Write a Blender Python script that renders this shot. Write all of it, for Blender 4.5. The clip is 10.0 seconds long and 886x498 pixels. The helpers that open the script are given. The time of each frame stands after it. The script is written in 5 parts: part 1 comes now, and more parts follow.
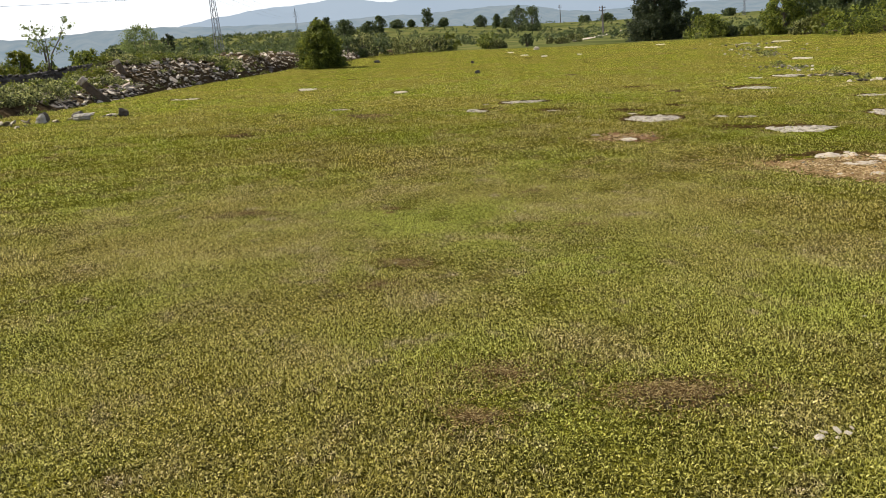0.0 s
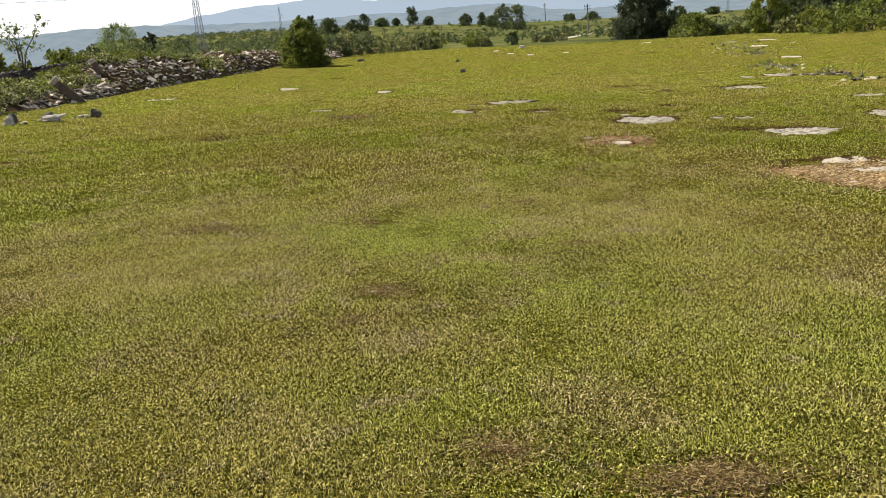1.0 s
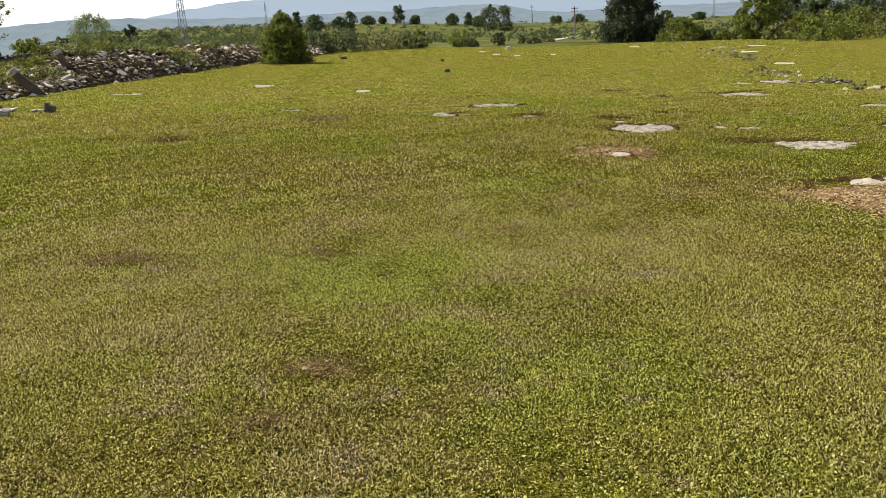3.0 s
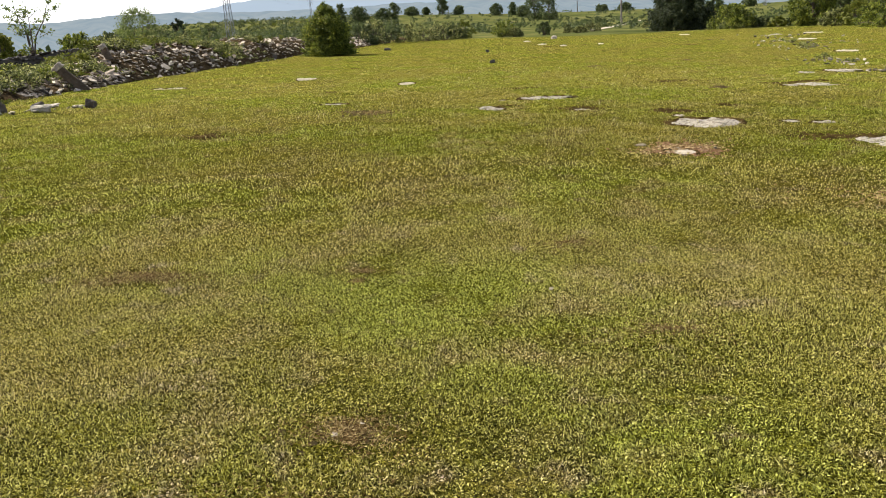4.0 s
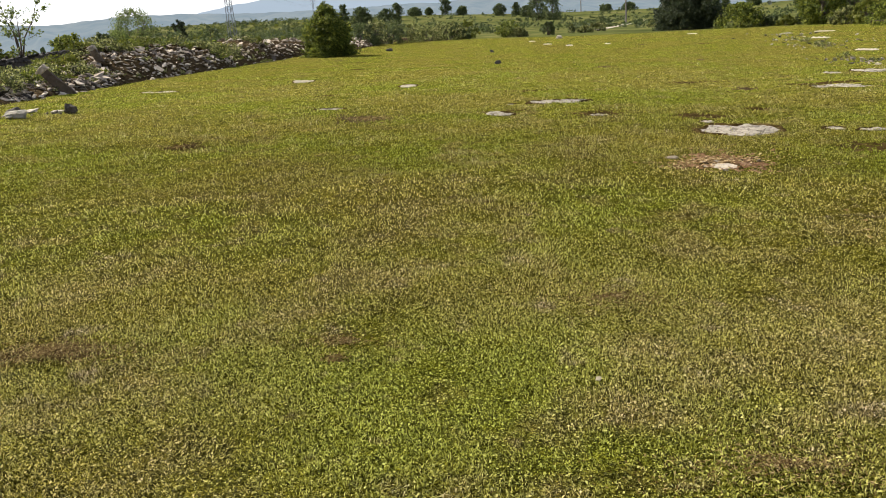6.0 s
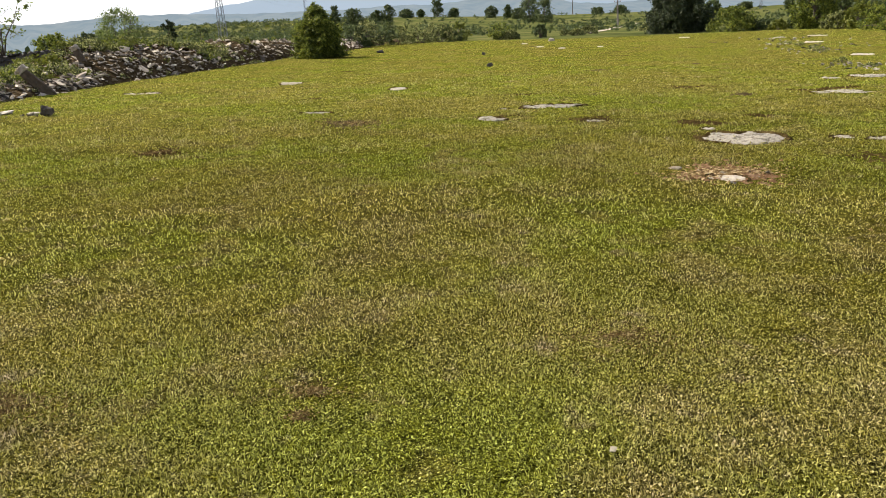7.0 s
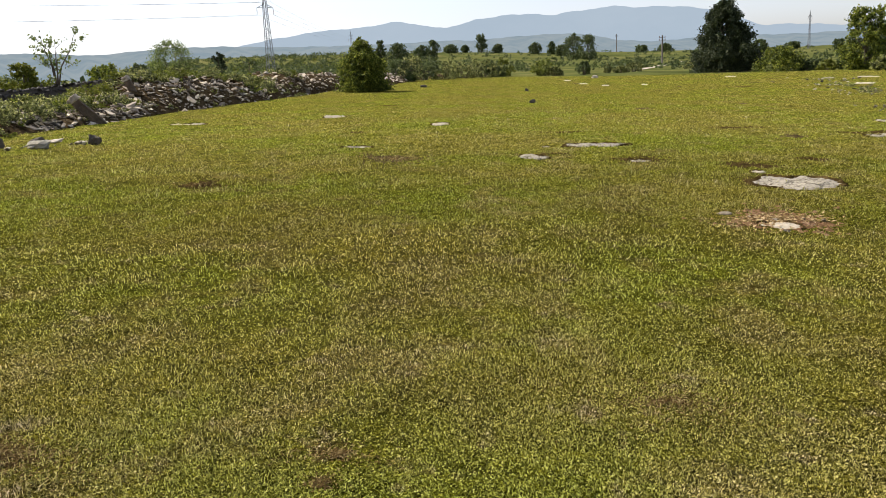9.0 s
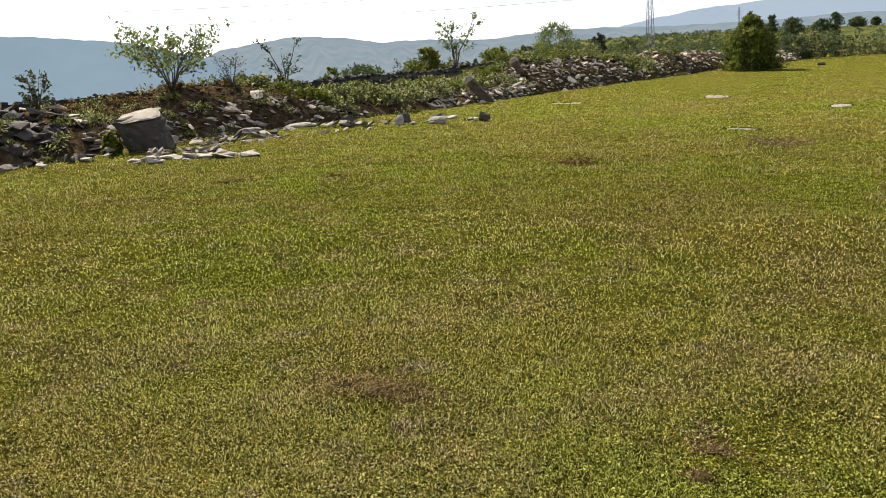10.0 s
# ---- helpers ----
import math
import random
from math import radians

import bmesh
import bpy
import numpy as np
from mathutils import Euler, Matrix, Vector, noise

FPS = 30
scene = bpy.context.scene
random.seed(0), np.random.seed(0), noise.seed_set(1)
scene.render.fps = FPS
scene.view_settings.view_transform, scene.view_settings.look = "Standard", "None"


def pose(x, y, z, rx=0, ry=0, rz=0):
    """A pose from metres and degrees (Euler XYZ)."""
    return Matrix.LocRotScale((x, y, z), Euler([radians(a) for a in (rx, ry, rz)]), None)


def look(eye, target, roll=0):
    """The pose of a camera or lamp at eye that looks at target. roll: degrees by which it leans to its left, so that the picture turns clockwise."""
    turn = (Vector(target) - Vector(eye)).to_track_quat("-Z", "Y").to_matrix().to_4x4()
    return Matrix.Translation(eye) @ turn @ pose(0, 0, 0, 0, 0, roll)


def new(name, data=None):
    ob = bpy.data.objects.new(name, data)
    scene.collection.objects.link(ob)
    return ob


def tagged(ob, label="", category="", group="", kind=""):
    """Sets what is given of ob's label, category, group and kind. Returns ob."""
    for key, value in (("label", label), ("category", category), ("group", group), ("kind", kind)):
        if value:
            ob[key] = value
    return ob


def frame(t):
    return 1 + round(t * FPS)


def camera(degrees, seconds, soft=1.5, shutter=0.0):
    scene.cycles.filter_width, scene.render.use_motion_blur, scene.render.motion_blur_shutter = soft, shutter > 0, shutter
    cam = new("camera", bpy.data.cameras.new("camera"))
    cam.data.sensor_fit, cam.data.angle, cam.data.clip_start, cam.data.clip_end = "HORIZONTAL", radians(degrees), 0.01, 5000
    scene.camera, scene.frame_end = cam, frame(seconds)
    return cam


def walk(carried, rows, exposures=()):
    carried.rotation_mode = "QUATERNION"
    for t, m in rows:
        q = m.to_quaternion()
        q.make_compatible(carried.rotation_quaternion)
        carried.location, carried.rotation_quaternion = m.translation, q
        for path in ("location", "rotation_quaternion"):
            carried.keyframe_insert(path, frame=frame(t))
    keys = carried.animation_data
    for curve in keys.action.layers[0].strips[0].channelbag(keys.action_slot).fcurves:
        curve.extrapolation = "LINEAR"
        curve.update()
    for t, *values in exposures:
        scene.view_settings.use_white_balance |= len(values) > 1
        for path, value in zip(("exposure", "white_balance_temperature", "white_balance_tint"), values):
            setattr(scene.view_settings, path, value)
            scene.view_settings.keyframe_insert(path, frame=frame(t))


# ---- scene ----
cam = camera(59.03, 10.0, 0.55)
ROWS = [
    (0, 0.06, 0.066, 1.487, 0.42, -15.02, 4.76), (0.5, 0.053, 0.471, 1.446, -0.6, -15.19, 4.91),
    (1, 0.067, 0.857, 1.479, -0.64, -15.21, 4.74), (1.5, 0.04, 1.289, 1.446, -1.38, -15.57, 4.66),
    (2, 0.09, 1.657, 1.429, -2.86, -16.51, 4.71), (2.5, 0.188, 2.035, 1.45, -2.35, -15.39, 3.76),
    (2.7, 0.211, 2.169, 1.417, -1.97, -15.19, 3.54), (3.8, 0.16, 3.037, 1.394, 0.45, -15.8, 4.14),
    (4, 0.144, 3.214, 1.394, 1.49, -15.74, 4.16), (4.5, 0.132, 3.526, 1.37, 2.15, -16.53, 4.12),
    (5, 0.066, 3.925, 1.376, 1.81, -16.66, 4.33), (5.5, 0.074, 4.312, 1.332, 1.64, -16.61, 4.55),
    (6, 0.092, 4.719, 1.351, 1.71, -15.69, 4.37), (6.2, 0.089, 4.876, 1.326, 1.69, -15.71, 4.36),
    (7.5, 0.115, 5.56, 1.364, 0.52, -15.17, 3.43), (8, 0.129, 5.611, 1.384, 0.11, -13.39, 2.9),
    (8.5, 0.12, 5.644, 1.379, 0.16, -13.09, 2.87), (9, 0.097, 5.67, 1.372, 4.24, -12.99, 3.23),
    (9.5, 0.04, 5.672, 1.368, 16.54, -12.82, 3.84), (10, -0.06, 5.687, 1.342, 30.75, -12.65, 4.06),
]
# the phone opens up a little while the bright sky is out of its picture
walk(cam, [(t, pose(x, y, z, 90 + pitch, roll, yaw)) for t, x, y, z, yaw, pitch, roll in ROWS],
     exposures=((0.0, 0.82), (1.0, 0.90), (2.0, 1.01), (2.5, 0.85), (4.0, 1.01), (4.5, 1.10), (5.5, 1.08), (6.0, 0.89), (7.5, 0.94), (8.5, 0.76), (9.0, 0.81), (10.0, 0.86)))

# ---- light ----
SUN_AZ, SUN_EL = -65.0, 44.0
sky_world = bpy.data.worlds.new("sky")
scene.world = sky_world
sky_world.use_nodes = True
wn = sky_world.node_tree
sky = wn.nodes.new("ShaderNodeTexSky")
sky.sky_type = "NISHITA"
sky.sun_disc = False
sky.sun_elevation, sky.sun_rotation = radians(SUN_EL), radians(SUN_AZ)
sky.air_density, sky.dust_density, sky.ozone_density, sky.altitude = 1.0, 1.3, 1.5, 300
haze = wn.nodes.new("ShaderNodeHueSaturation")
haze.inputs["Saturation"].default_value = 0.5
wn.links.new(sky.outputs[0], haze.inputs["Color"])
cool = wn.nodes.new("ShaderNodeMix")
cool.data_type, cool.blend_type = "RGBA", "MULTIPLY"
cool.inputs[0].default_value, cool.inputs[7].default_value = 1.0, (0.98, 0.98, 1.08, 1)
wn.links.new(haze.outputs[0], cool.inputs[6])
wn.links.new(cool.outputs[2], wn.nodes["Background"].inputs[0])
wn.nodes["Background"].inputs[1].default_value = 0.100
sun = new("sun", bpy.data.lights.new("sun", "SUN"))
sun.data.energy, sun.data.angle, sun.data.color = 4.9, radians(0.6), (1.0, 0.92, 0.79)
to_sun = Vector((math.sin(radians(SUN_AZ)) * math.cos(radians(SUN_EL)), math.cos(radians(SUN_AZ)) * math.cos(radians(SUN_EL)), math.sin(radians(SUN_EL))))
sun.matrix_world = look(to_sun * 200, (0, 0, 0))

# ---- materials ----


def material(name, rough=0.85):
    m = bpy.data.materials.new(name)
    m.use_nodes = True
    nt = m.node_tree
    b = nt.nodes["Principled BSDF"]
    b.inputs["Roughness"].default_value = rough
    b.inputs["Specular IOR Level"].default_value = 0.25
    return m, nt, b


def coords(nt):
    return nt.nodes.new("ShaderNodeNewGeometry").outputs["Position"]


def obj_coords(nt):
    return nt.nodes.new("ShaderNodeTexCoord").outputs["Object"]


def noise_tex(nt, vec, scale, detail=4, rough=0.6):
    n = nt.nodes.new("ShaderNodeTexNoise")
    n.inputs["Scale"].default_value, n.inputs["Detail"].default_value, n.inputs["Roughness"].default_value = scale, detail, rough
    nt.links.new(vec, n.inputs["Vector"])
    return n.outputs[0]


def ramp(nt, fac, stops):
    r = nt.nodes.new("ShaderNodeValToRGB")
    e = r.color_ramp.elements
    while len(e) < len(stops):
        e.new(0.5)
    for el, (p, c) in zip(e, stops):
        el.position, el.color = p, (*c, 1)
    nt.links.new(fac, r.inputs[0])
    return r.outputs[0]


def blend(nt, fac, a, b, how="MIX"):
    m = nt.nodes.new("ShaderNodeMix")
    m.data_type, m.blend_type = "RGBA", how
    for sock, v in ((m.inputs[0], fac), (m.inputs[6], a), (m.inputs[7], b)):
        if isinstance(v, (int, float)):
            sock.default_value = v
        elif isinstance(v, tuple):
            sock.default_value = (*v, 1)
        else:
            nt.links.new(v, sock)
    return m.outputs[2]


def step(nt, v, a, b):
    m = nt.nodes.new("ShaderNodeMapRange")
    m.inputs[1].default_value, m.inputs[2].default_value = a, b
    nt.links.new(v, m.inputs[0])
    return m.outputs[0]


def bump(nt, b, height, strength, distance):
    n = nt.nodes.new("ShaderNodeBump")
    n.inputs["Strength"].default_value, n.inputs["Distance"].default_value = strength, distance
    nt.links.new(height, n.inputs["Height"])
    nt.links.new(n.outputs[0], b.inputs["Normal"])


def add_math(nt, op, a, b):
    m = nt.nodes.new("ShaderNodeMath")
    m.operation = op
    for sock, v in zip(m.inputs, (a, b)):
        if isinstance(v, (int, float)):
            sock.default_value = v
        else:
            nt.links.new(v, sock)
    return m.outputs[0]


def any_random(nt):
    """A random number for each object and each loose island."""
    a = nt.nodes.new("ShaderNodeObjectInfo").outputs["Random"]
    g = nt.nodes.new("ShaderNodeNewGeometry").outputs["Random Per Island"]
    return add_math(nt, "FRACT", add_math(nt, "ADD", a, g), 0)


def axis(nt, vec, i):
    s = nt.nodes.new("ShaderNodeSeparateXYZ")
    nt.links.new(vec, s.inputs[0])
    return s.outputs[i]


def turf_tint(nt, vec, lush, olive, straw, dry):
    """Drifts of lusher, yellower and drier turf, a few decimetres to several metres wide."""
    big = noise_tex(nt, vec, 0.22, 3, 0.55)
    mid = noise_tex(nt, vec, 1.3, 4, 0.6)
    c = blend(nt, step(nt, big, 0.40, 0.60), olive, lush)
    c = blend(nt, step(nt, mid, 0.50, 0.68), c, straw)
    fine = noise_tex(nt, vec, 3.1, 3, 0.65)
    c = blend(nt, step(nt, fine, 0.58, 0.74), c, dry)
    worn = noise_tex(nt, vec, 0.6, 5, 0.7)
    return blend(nt, add_math(nt, "MULTIPLY", step(nt, worn, 0.56, 0.74), 0.3), c, blend(nt, 1.0, dry, (0.80, 0.76, 0.75), "MULTIPLY"))


LUSH, OLIVE, STRAW, DRY = (0.099, 0.117, 0.014), (0.115, 0.111, 0.021), (0.134, 0.122, 0.036), (0.126, 0.108, 0.048)


def make_turf():
    m, nt, b = material("turf", 0.95)
    b.inputs["Specular IOR Level"].default_value = 0.0
    p = coords(nt)
    c = turf_tint(nt, p, LUSH, OLIVE, STRAW, DRY)
    grain = noise_tex(nt, p, 70, 3, 0.75)
    c = blend(nt, 1.0, c, ramp(nt, grain, ((0.38, (0.12, 0.11, 0.10)), (0.50, (0.8, 0.8, 0.75)), (0.62, (2.3, 2.25, 2.3)))), "MULTIPLY")
    hair = noise_tex(nt, p, 190, 2, 0.8)
    c = blend(nt, 1.0, c, ramp(nt, hair, ((0.36, (0.30, 0.30, 0.28)), (0.50, (0.9, 0.9, 0.88)), (0.64, (2.0, 1.95, 2.2)))), "MULTIPLY")
    clump = noise_tex(nt, p, 14, 4, 0.7)
    c = blend(nt, 1.0, c, ramp(nt, clump, ((0.34, (0.45, 0.45, 0.42)), (0.5, (0.95, 0.95, 0.9)), (0.66, (1.5, 1.45, 1.4)))), "MULTIPLY")
    tuft = noise_tex(nt, p, 4.5, 4, 0.75)
    c = blend(nt, 1.0, c, ramp(nt, tuft, ((0.36, (0.58, 0.58, 0.52)), (0.5, (0.98, 0.97, 0.95)), (0.64, (1.32, 1.28, 1.18)))), "MULTIPLY")
    mound = noise_tex(nt, p, 0.9, 5, 0.7)
    c = blend(nt, 1.0, c, ramp(nt, mound, ((0.36, (0.82, 0.82, 0.78)), (0.62, (1.10, 1.07, 1.05)))), "MULTIPLY")
    reach = nt.nodes.new("ShaderNodeVectorMath")
    reach.operation = "DISTANCE"
    reach.inputs[1].default_value = (0, 5, 0)
    nt.links.new(p, reach.inputs[0])
    # turf colour darkened near the walk, for deep shade between the blades
    gap_shade = blend(nt, 1.0, c, (0.56, 0.53, 0.46), "MULTIPLY")
    c = blend(nt, step(nt, reach.outputs["Value"], 8, 24), gap_shade, blend(nt, 1.0, c, (1.10, 1.10, 1.12), "MULTIPLY"))
    y = axis(nt, p, 1)
    edge = noise_tex(nt, p, 0.05, 3, 0.6)
    far = step(nt, add_math(nt, "ADD", y, add_math(nt, "MULTIPLY", edge, 30)), 122, 132)
    rough_grass = ramp(nt, noise_tex(nt, p, 0.06, 6, 0.7), ((0.38, (0.045, 0.055, 0.018)), (0.52, (0.090, 0.098, 0.031)), (0.66, (0.140, 0.128, 0.050))))
    c = blend(nt, far, c, rough_grass)
    nt.links.new(c, b.inputs["Base Color"])
    bump(nt, b, noise_tex(nt, p, 30, 4, 0.7), 0.7, 0.03)
    return m


def make_blade(name, stops):
    m, nt, b = material(name, 0.62)
    b.inputs["Specular IOR Level"].default_value = 0.10
    p = coords(nt)
    c = turf_tint(nt, p, LUSH, OLIVE, (0.122, 0.116, 0.030), (0.120, 0.110, 0.040))
    r = any_random(nt)
    c = blend(nt, 1.0, c, ramp(nt, r, stops), "MULTIPLY")
    nt.links.new(c, b.inputs["Base Color"])
    t = nt.nodes.new("ShaderNodeBsdfTranslucent")
    nt.links.new(c, t.inputs[0])
    mix = nt.nodes.new("ShaderNodeMixShader")
    mix.inputs[0].default_value = 0.45
    nt.links.new(b.outputs[0], mix.inputs[1])
    nt.links.new(t.outputs[0], mix.inputs[2])
    nt.links.new(mix.outputs[0], nt.nodes["Material Output"].inputs[0])
    return m


def make_leaf(name, dark, mid, light, through_light=0.35, rough=0.55):
    m, nt, b = material(name, rough)
    b.inputs["Specular IOR Level"].default_value = 0.0 if rough > 0.7 else 0.2
    c = ramp(nt, any_random(nt), ((0.0, dark), (0.55, mid), (1.0, light)))
    c = blend(nt, 0.5, c, ramp(nt, noise_tex(nt, obj_coords(nt), 0.8, 3), ((0.3, (0.6, 0.65, 0.6)), (0.7, (1.2, 1.15, 1.0)))), "MULTIPLY")
    nt.links.new(c, b.inputs["Base Color"])
    t = nt.nodes.new("ShaderNodeBsdfTranslucent")
    nt.links.new(c, t.inputs[0])
    mix = nt.nodes.new("ShaderNodeMixShader")
    mix.inputs[0].default_value = through_light
    nt.links.new(b.outputs[0], mix.inputs[1])
    nt.links.new(t.outputs[0], mix.inputs[2])
    nt.links.new(mix.outputs[0], nt.nodes["Material Output"].inputs[0])
    return m


def make_stone(name, dark, mid, light, scale=6.0, lichen=0.35, rough=0.85, cracks=0.0):
    m, nt, b = material(name, rough)
    p = obj_coords(nt)
    c = ramp(nt, any_random(nt), ((0.0, dark), (0.5, mid), (1.0, light)))
    c = blend(nt, 0.8, c, ramp(nt, noise_tex(nt, p, scale, 6, 0.65), ((0.28, (0.45, 0.43, 0.40)), (0.5, (0.95, 0.95, 0.93)), (0.75, (1.2, 1.18, 1.12)))), "MULTIPLY")
    spots = step(nt, noise_tex(nt, p, scale * 3.5, 3, 0.6), 0.58, 0.70)
    c = blend(nt, add_math(nt, "MULTIPLY", spots, lichen), c, (0.16, 0.15, 0.11))
    nt.links.new(c, b.inputs["Base Color"])
    if cracks:
        v = nt.nodes.new("ShaderNodeTexVoronoi")
        v.feature = "DISTANCE_TO_EDGE"
        v.inputs["Scale"].default_value = cracks
        warp = blend(nt, 0.14, p, nt.nodes.new("ShaderNodeTexNoise").outputs["Color"])
        nt.links.new(warp, v.inputs["Vector"])
        gap = step(nt, v.outputs["Distance"], 0.07, 0.015)
        pits = step(nt, noise_tex(nt, p, scale * 2.2, 5, 0.75), 0.55, 0.62)
        c = blend(nt, add_math(nt, "MULTIPLY", add_math(nt, "MAXIMUM", gap, pits), 0.8), c, (0.075, 0.062, 0.042))
        nt.links.new(c, b.inputs["Base Color"])
    bump(nt, b, noise_tex(nt, p, scale * 4, 5, 0.7), 0.6, 0.03)
    return m


def make_soil(name, dark, mid, light):
    m, nt, b = material(name, 0.95)
    b.inputs["Specular IOR Level"].default_value = 0.0
    p = coords(nt)
    c = ramp(nt, noise_tex(nt, p, 5, 6, 0.7), ((0.3, dark), (0.5, mid), (0.72, light)))
    c = blend(nt, 0.7, c, ramp(nt, noise_tex(nt, p, 45, 3, 0.7), ((0.3, (0.5, 0.5, 0.5)), (0.7, (1.3, 1.3, 1.3)))), "MULTIPLY")
    nt.links.new(c, b.inputs["Base Color"])
    bump(nt, b, noise_tex(nt, p, 40, 4, 0.7), 0.8, 0.03)
    return m


def make_plain(name, col, rough=0.6, metal=0.0, vary=0.25, scale=8):
    m, nt, b = material(name, rough)
    b.inputs["Metallic"].default_value = metal
    lo, hi = tuple(v * (1 - vary) for v in col), tuple(v * (1 + vary) for v in col)
    nt.links.new(ramp(nt, noise_tex(nt, obj_coords(nt), scale, 4), ((0.35, lo), (0.65, hi))), b.inputs["Base Color"])
    return m


def make_haze_glow(name, low, high, patches):
    """Glowing backdrop land, the haze of kilometres of bright air put into its colour."""
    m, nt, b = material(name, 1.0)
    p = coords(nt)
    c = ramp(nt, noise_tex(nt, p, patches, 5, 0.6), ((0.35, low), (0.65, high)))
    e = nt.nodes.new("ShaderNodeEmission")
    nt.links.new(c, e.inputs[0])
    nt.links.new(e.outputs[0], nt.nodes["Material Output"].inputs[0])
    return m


TURF = make_turf()
BLADE = make_blade("grass_blade", ((0.0, (0.30, 0.28, 0.30)), (0.26, (1.52, 1.38, 1.7)), (0.60, (3.30, 2.99, 3.9)), (0.85, (4.90, 4.38, 7.4)), (1.0, (6.8, 6.0, 13.5))))
TUFT = make_blade("grass_tuft", ((0.0, (1.35, 1.25, 1.4)), (0.5, (2.4, 2.22, 2.8)), (0.9, (3.15, 2.88, 4.4)), (1.0, (4.2, 3.85, 9.0))))
DRY_BLADE = make_leaf("dry_grass", (0.040, 0.024, 0.009), (0.155, 0.100, 0.038), (0.42, 0.33, 0.17), 0.2, 0.8)
STRAW_CHIP = make_leaf("straw_chip", (0.085, 0.050, 0.020), (0.34, 0.235, 0.115), (0.64, 0.50, 0.31), 0.1, 0.8)
LIMESTONE = make_stone("limestone_slab", (0.33, 0.30, 0.24), (0.39, 0.355, 0.29), (0.45, 0.41, 0.34), 11, 0.6)
BEDROCK = make_stone("bedrock", (0.30, 0.268, 0.212), (0.335, 0.30, 0.24), (0.38, 0.342, 0.275), 11, 0.6, 0.9, 4.5)
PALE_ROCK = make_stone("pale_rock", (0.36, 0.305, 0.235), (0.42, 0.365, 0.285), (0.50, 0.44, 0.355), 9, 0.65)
RUBBLE = make_stone("rubble_stone", (0.055, 0.042, 0.029), (0.42, 0.345, 0.262), (0.70, 0.61, 0.485), 5, 0.35)
# shade of the boulder's front put into a darker colour; some blocks share it
SHADED_STONE = make_stone("shaded_stone", (0.066, 0.054, 0.042), (0.083, 0.068, 0.053), (0.105, 0.088, 0.070), 3, 0.6)
# darker copy of the rubble for a heap in shade; grey stones share it
SHADED_GREY_RUBBLE = make_stone("shaded_grey_rubble", (0.024, 0.019, 0.014), (0.080, 0.065, 0.049), (0.24, 0.20, 0.152), 5, 0.4)
# backlit shade of the wall put into the colour; dark turf stones share it
SHADED_DARK_STONE = make_stone("shaded_dark_stone", (0.030, 0.027, 0.022), (0.055, 0.049, 0.041), (0.10, 0.088, 0.073), 6, 0.3)
FIELD_STONE = make_stone("field_stone", (0.060, 0.050, 0.038), (0.21, 0.182, 0.142), (0.46, 0.41, 0.335), 6, 0.4)
RED_SOIL = make_soil("red_soil", (0.075, 0.040, 0.020), (0.19, 0.108, 0.058), (0.36, 0.255, 0.165))
PALE_SOIL = make_soil("pale_soil", (0.080, 0.045, 0.018), (0.25, 0.160, 0.075), (0.50, 0.37, 0.22))
DARK_SOIL = make_soil("dark_soil", (0.020, 0.014, 0.005), (0.055, 0.036, 0.013), (0.13, 0.090, 0.036))
LITTER = make_soil("dry_litter", (0.030, 0.021, 0.010), (0.088, 0.064, 0.032), (0.20, 0.155, 0.080))
BANK_SOIL = make_soil("bank_soil", (0.020, 0.014, 0.007), (0.070, 0.048, 0.024), (0.17, 0.125, 0.070))
POST_STONE = make_stone("post_stone", (0.095, 0.068, 0.046), (0.118, 0.086, 0.058), (0.145, 0.107, 0.074), 4, 0.5)
BARK = make_plain("bark", (0.10, 0.08, 0.06), 0.9)
STEEL = make_plain("galvanised_steel", (0.15, 0.155, 0.165), 0.6, 0.2)
WIRE = make_plain("conductor_wire", (0.16, 0.17, 0.18), 0.5, 0.3)
POLE_WOOD = make_plain("weathered_pole", (0.16, 0.14, 0.12), 0.85)
CERAMIC = make_plain("insulator_ceramic", (0.18, 0.12, 0.09), 0.3)
TRACK = make_soil("track_gravel", (0.30, 0.26, 0.20), (0.42, 0.37, 0.29), (0.52, 0.47, 0.38))
LEAF_BUSH = make_leaf("bush_leaf", (0.030, 0.042, 0.010), (0.135, 0.170, 0.024), (0.330, 0.345, 0.055), 0.4)
LEAF_FRESH = make_leaf("fresh_leaf", (0.085, 0.115, 0.030), (0.150, 0.190, 0.055), (0.240, 0.275, 0.100), 0.5)
LEAF_YELLOW = make_leaf("yellow_green_leaf", (0.080, 0.095, 0.012), (0.140, 0.160, 0.020), (0.210, 0.210, 0.035))
LEAF_DARK = make_leaf("dark_needle", (0.020, 0.030, 0.013), (0.040, 0.054, 0.022), (0.072, 0.082, 0.032), 0.2)
LEAF_TREE = make_leaf("tree_leaf", (0.048, 0.068, 0.024), (0.080, 0.105, 0.036), (0.150, 0.175, 0.060), 0.3)
LEAF_BRAMBLE = make_leaf("bramble_leaf", (0.020, 0.026, 0.009), (0.150, 0.168, 0.050), (0.460, 0.455, 0.180), 0.42)
LEAF_GREY = make_leaf("grey_green_leaf", (0.050, 0.065, 0.035), (0.090, 0.110, 0.055), (0.150, 0.165, 0.095), 0.25)
MOUNT_FAR = make_haze_glow("far_mountain_glow", (0.240, 0.292, 0.350), (0.256, 0.306, 0.362), 0.0016)
MOUNT_MID = make_haze_glow("middle_ridge_glow", (0.150, 0.192, 0.222), (0.195, 0.228, 0.246), 0.014)
MOUNT_NEAR = make_haze_glow("near_ridge_glow", (0.150, 0.205, 0.250), (0.165, 0.220, 0.262), 0.003)

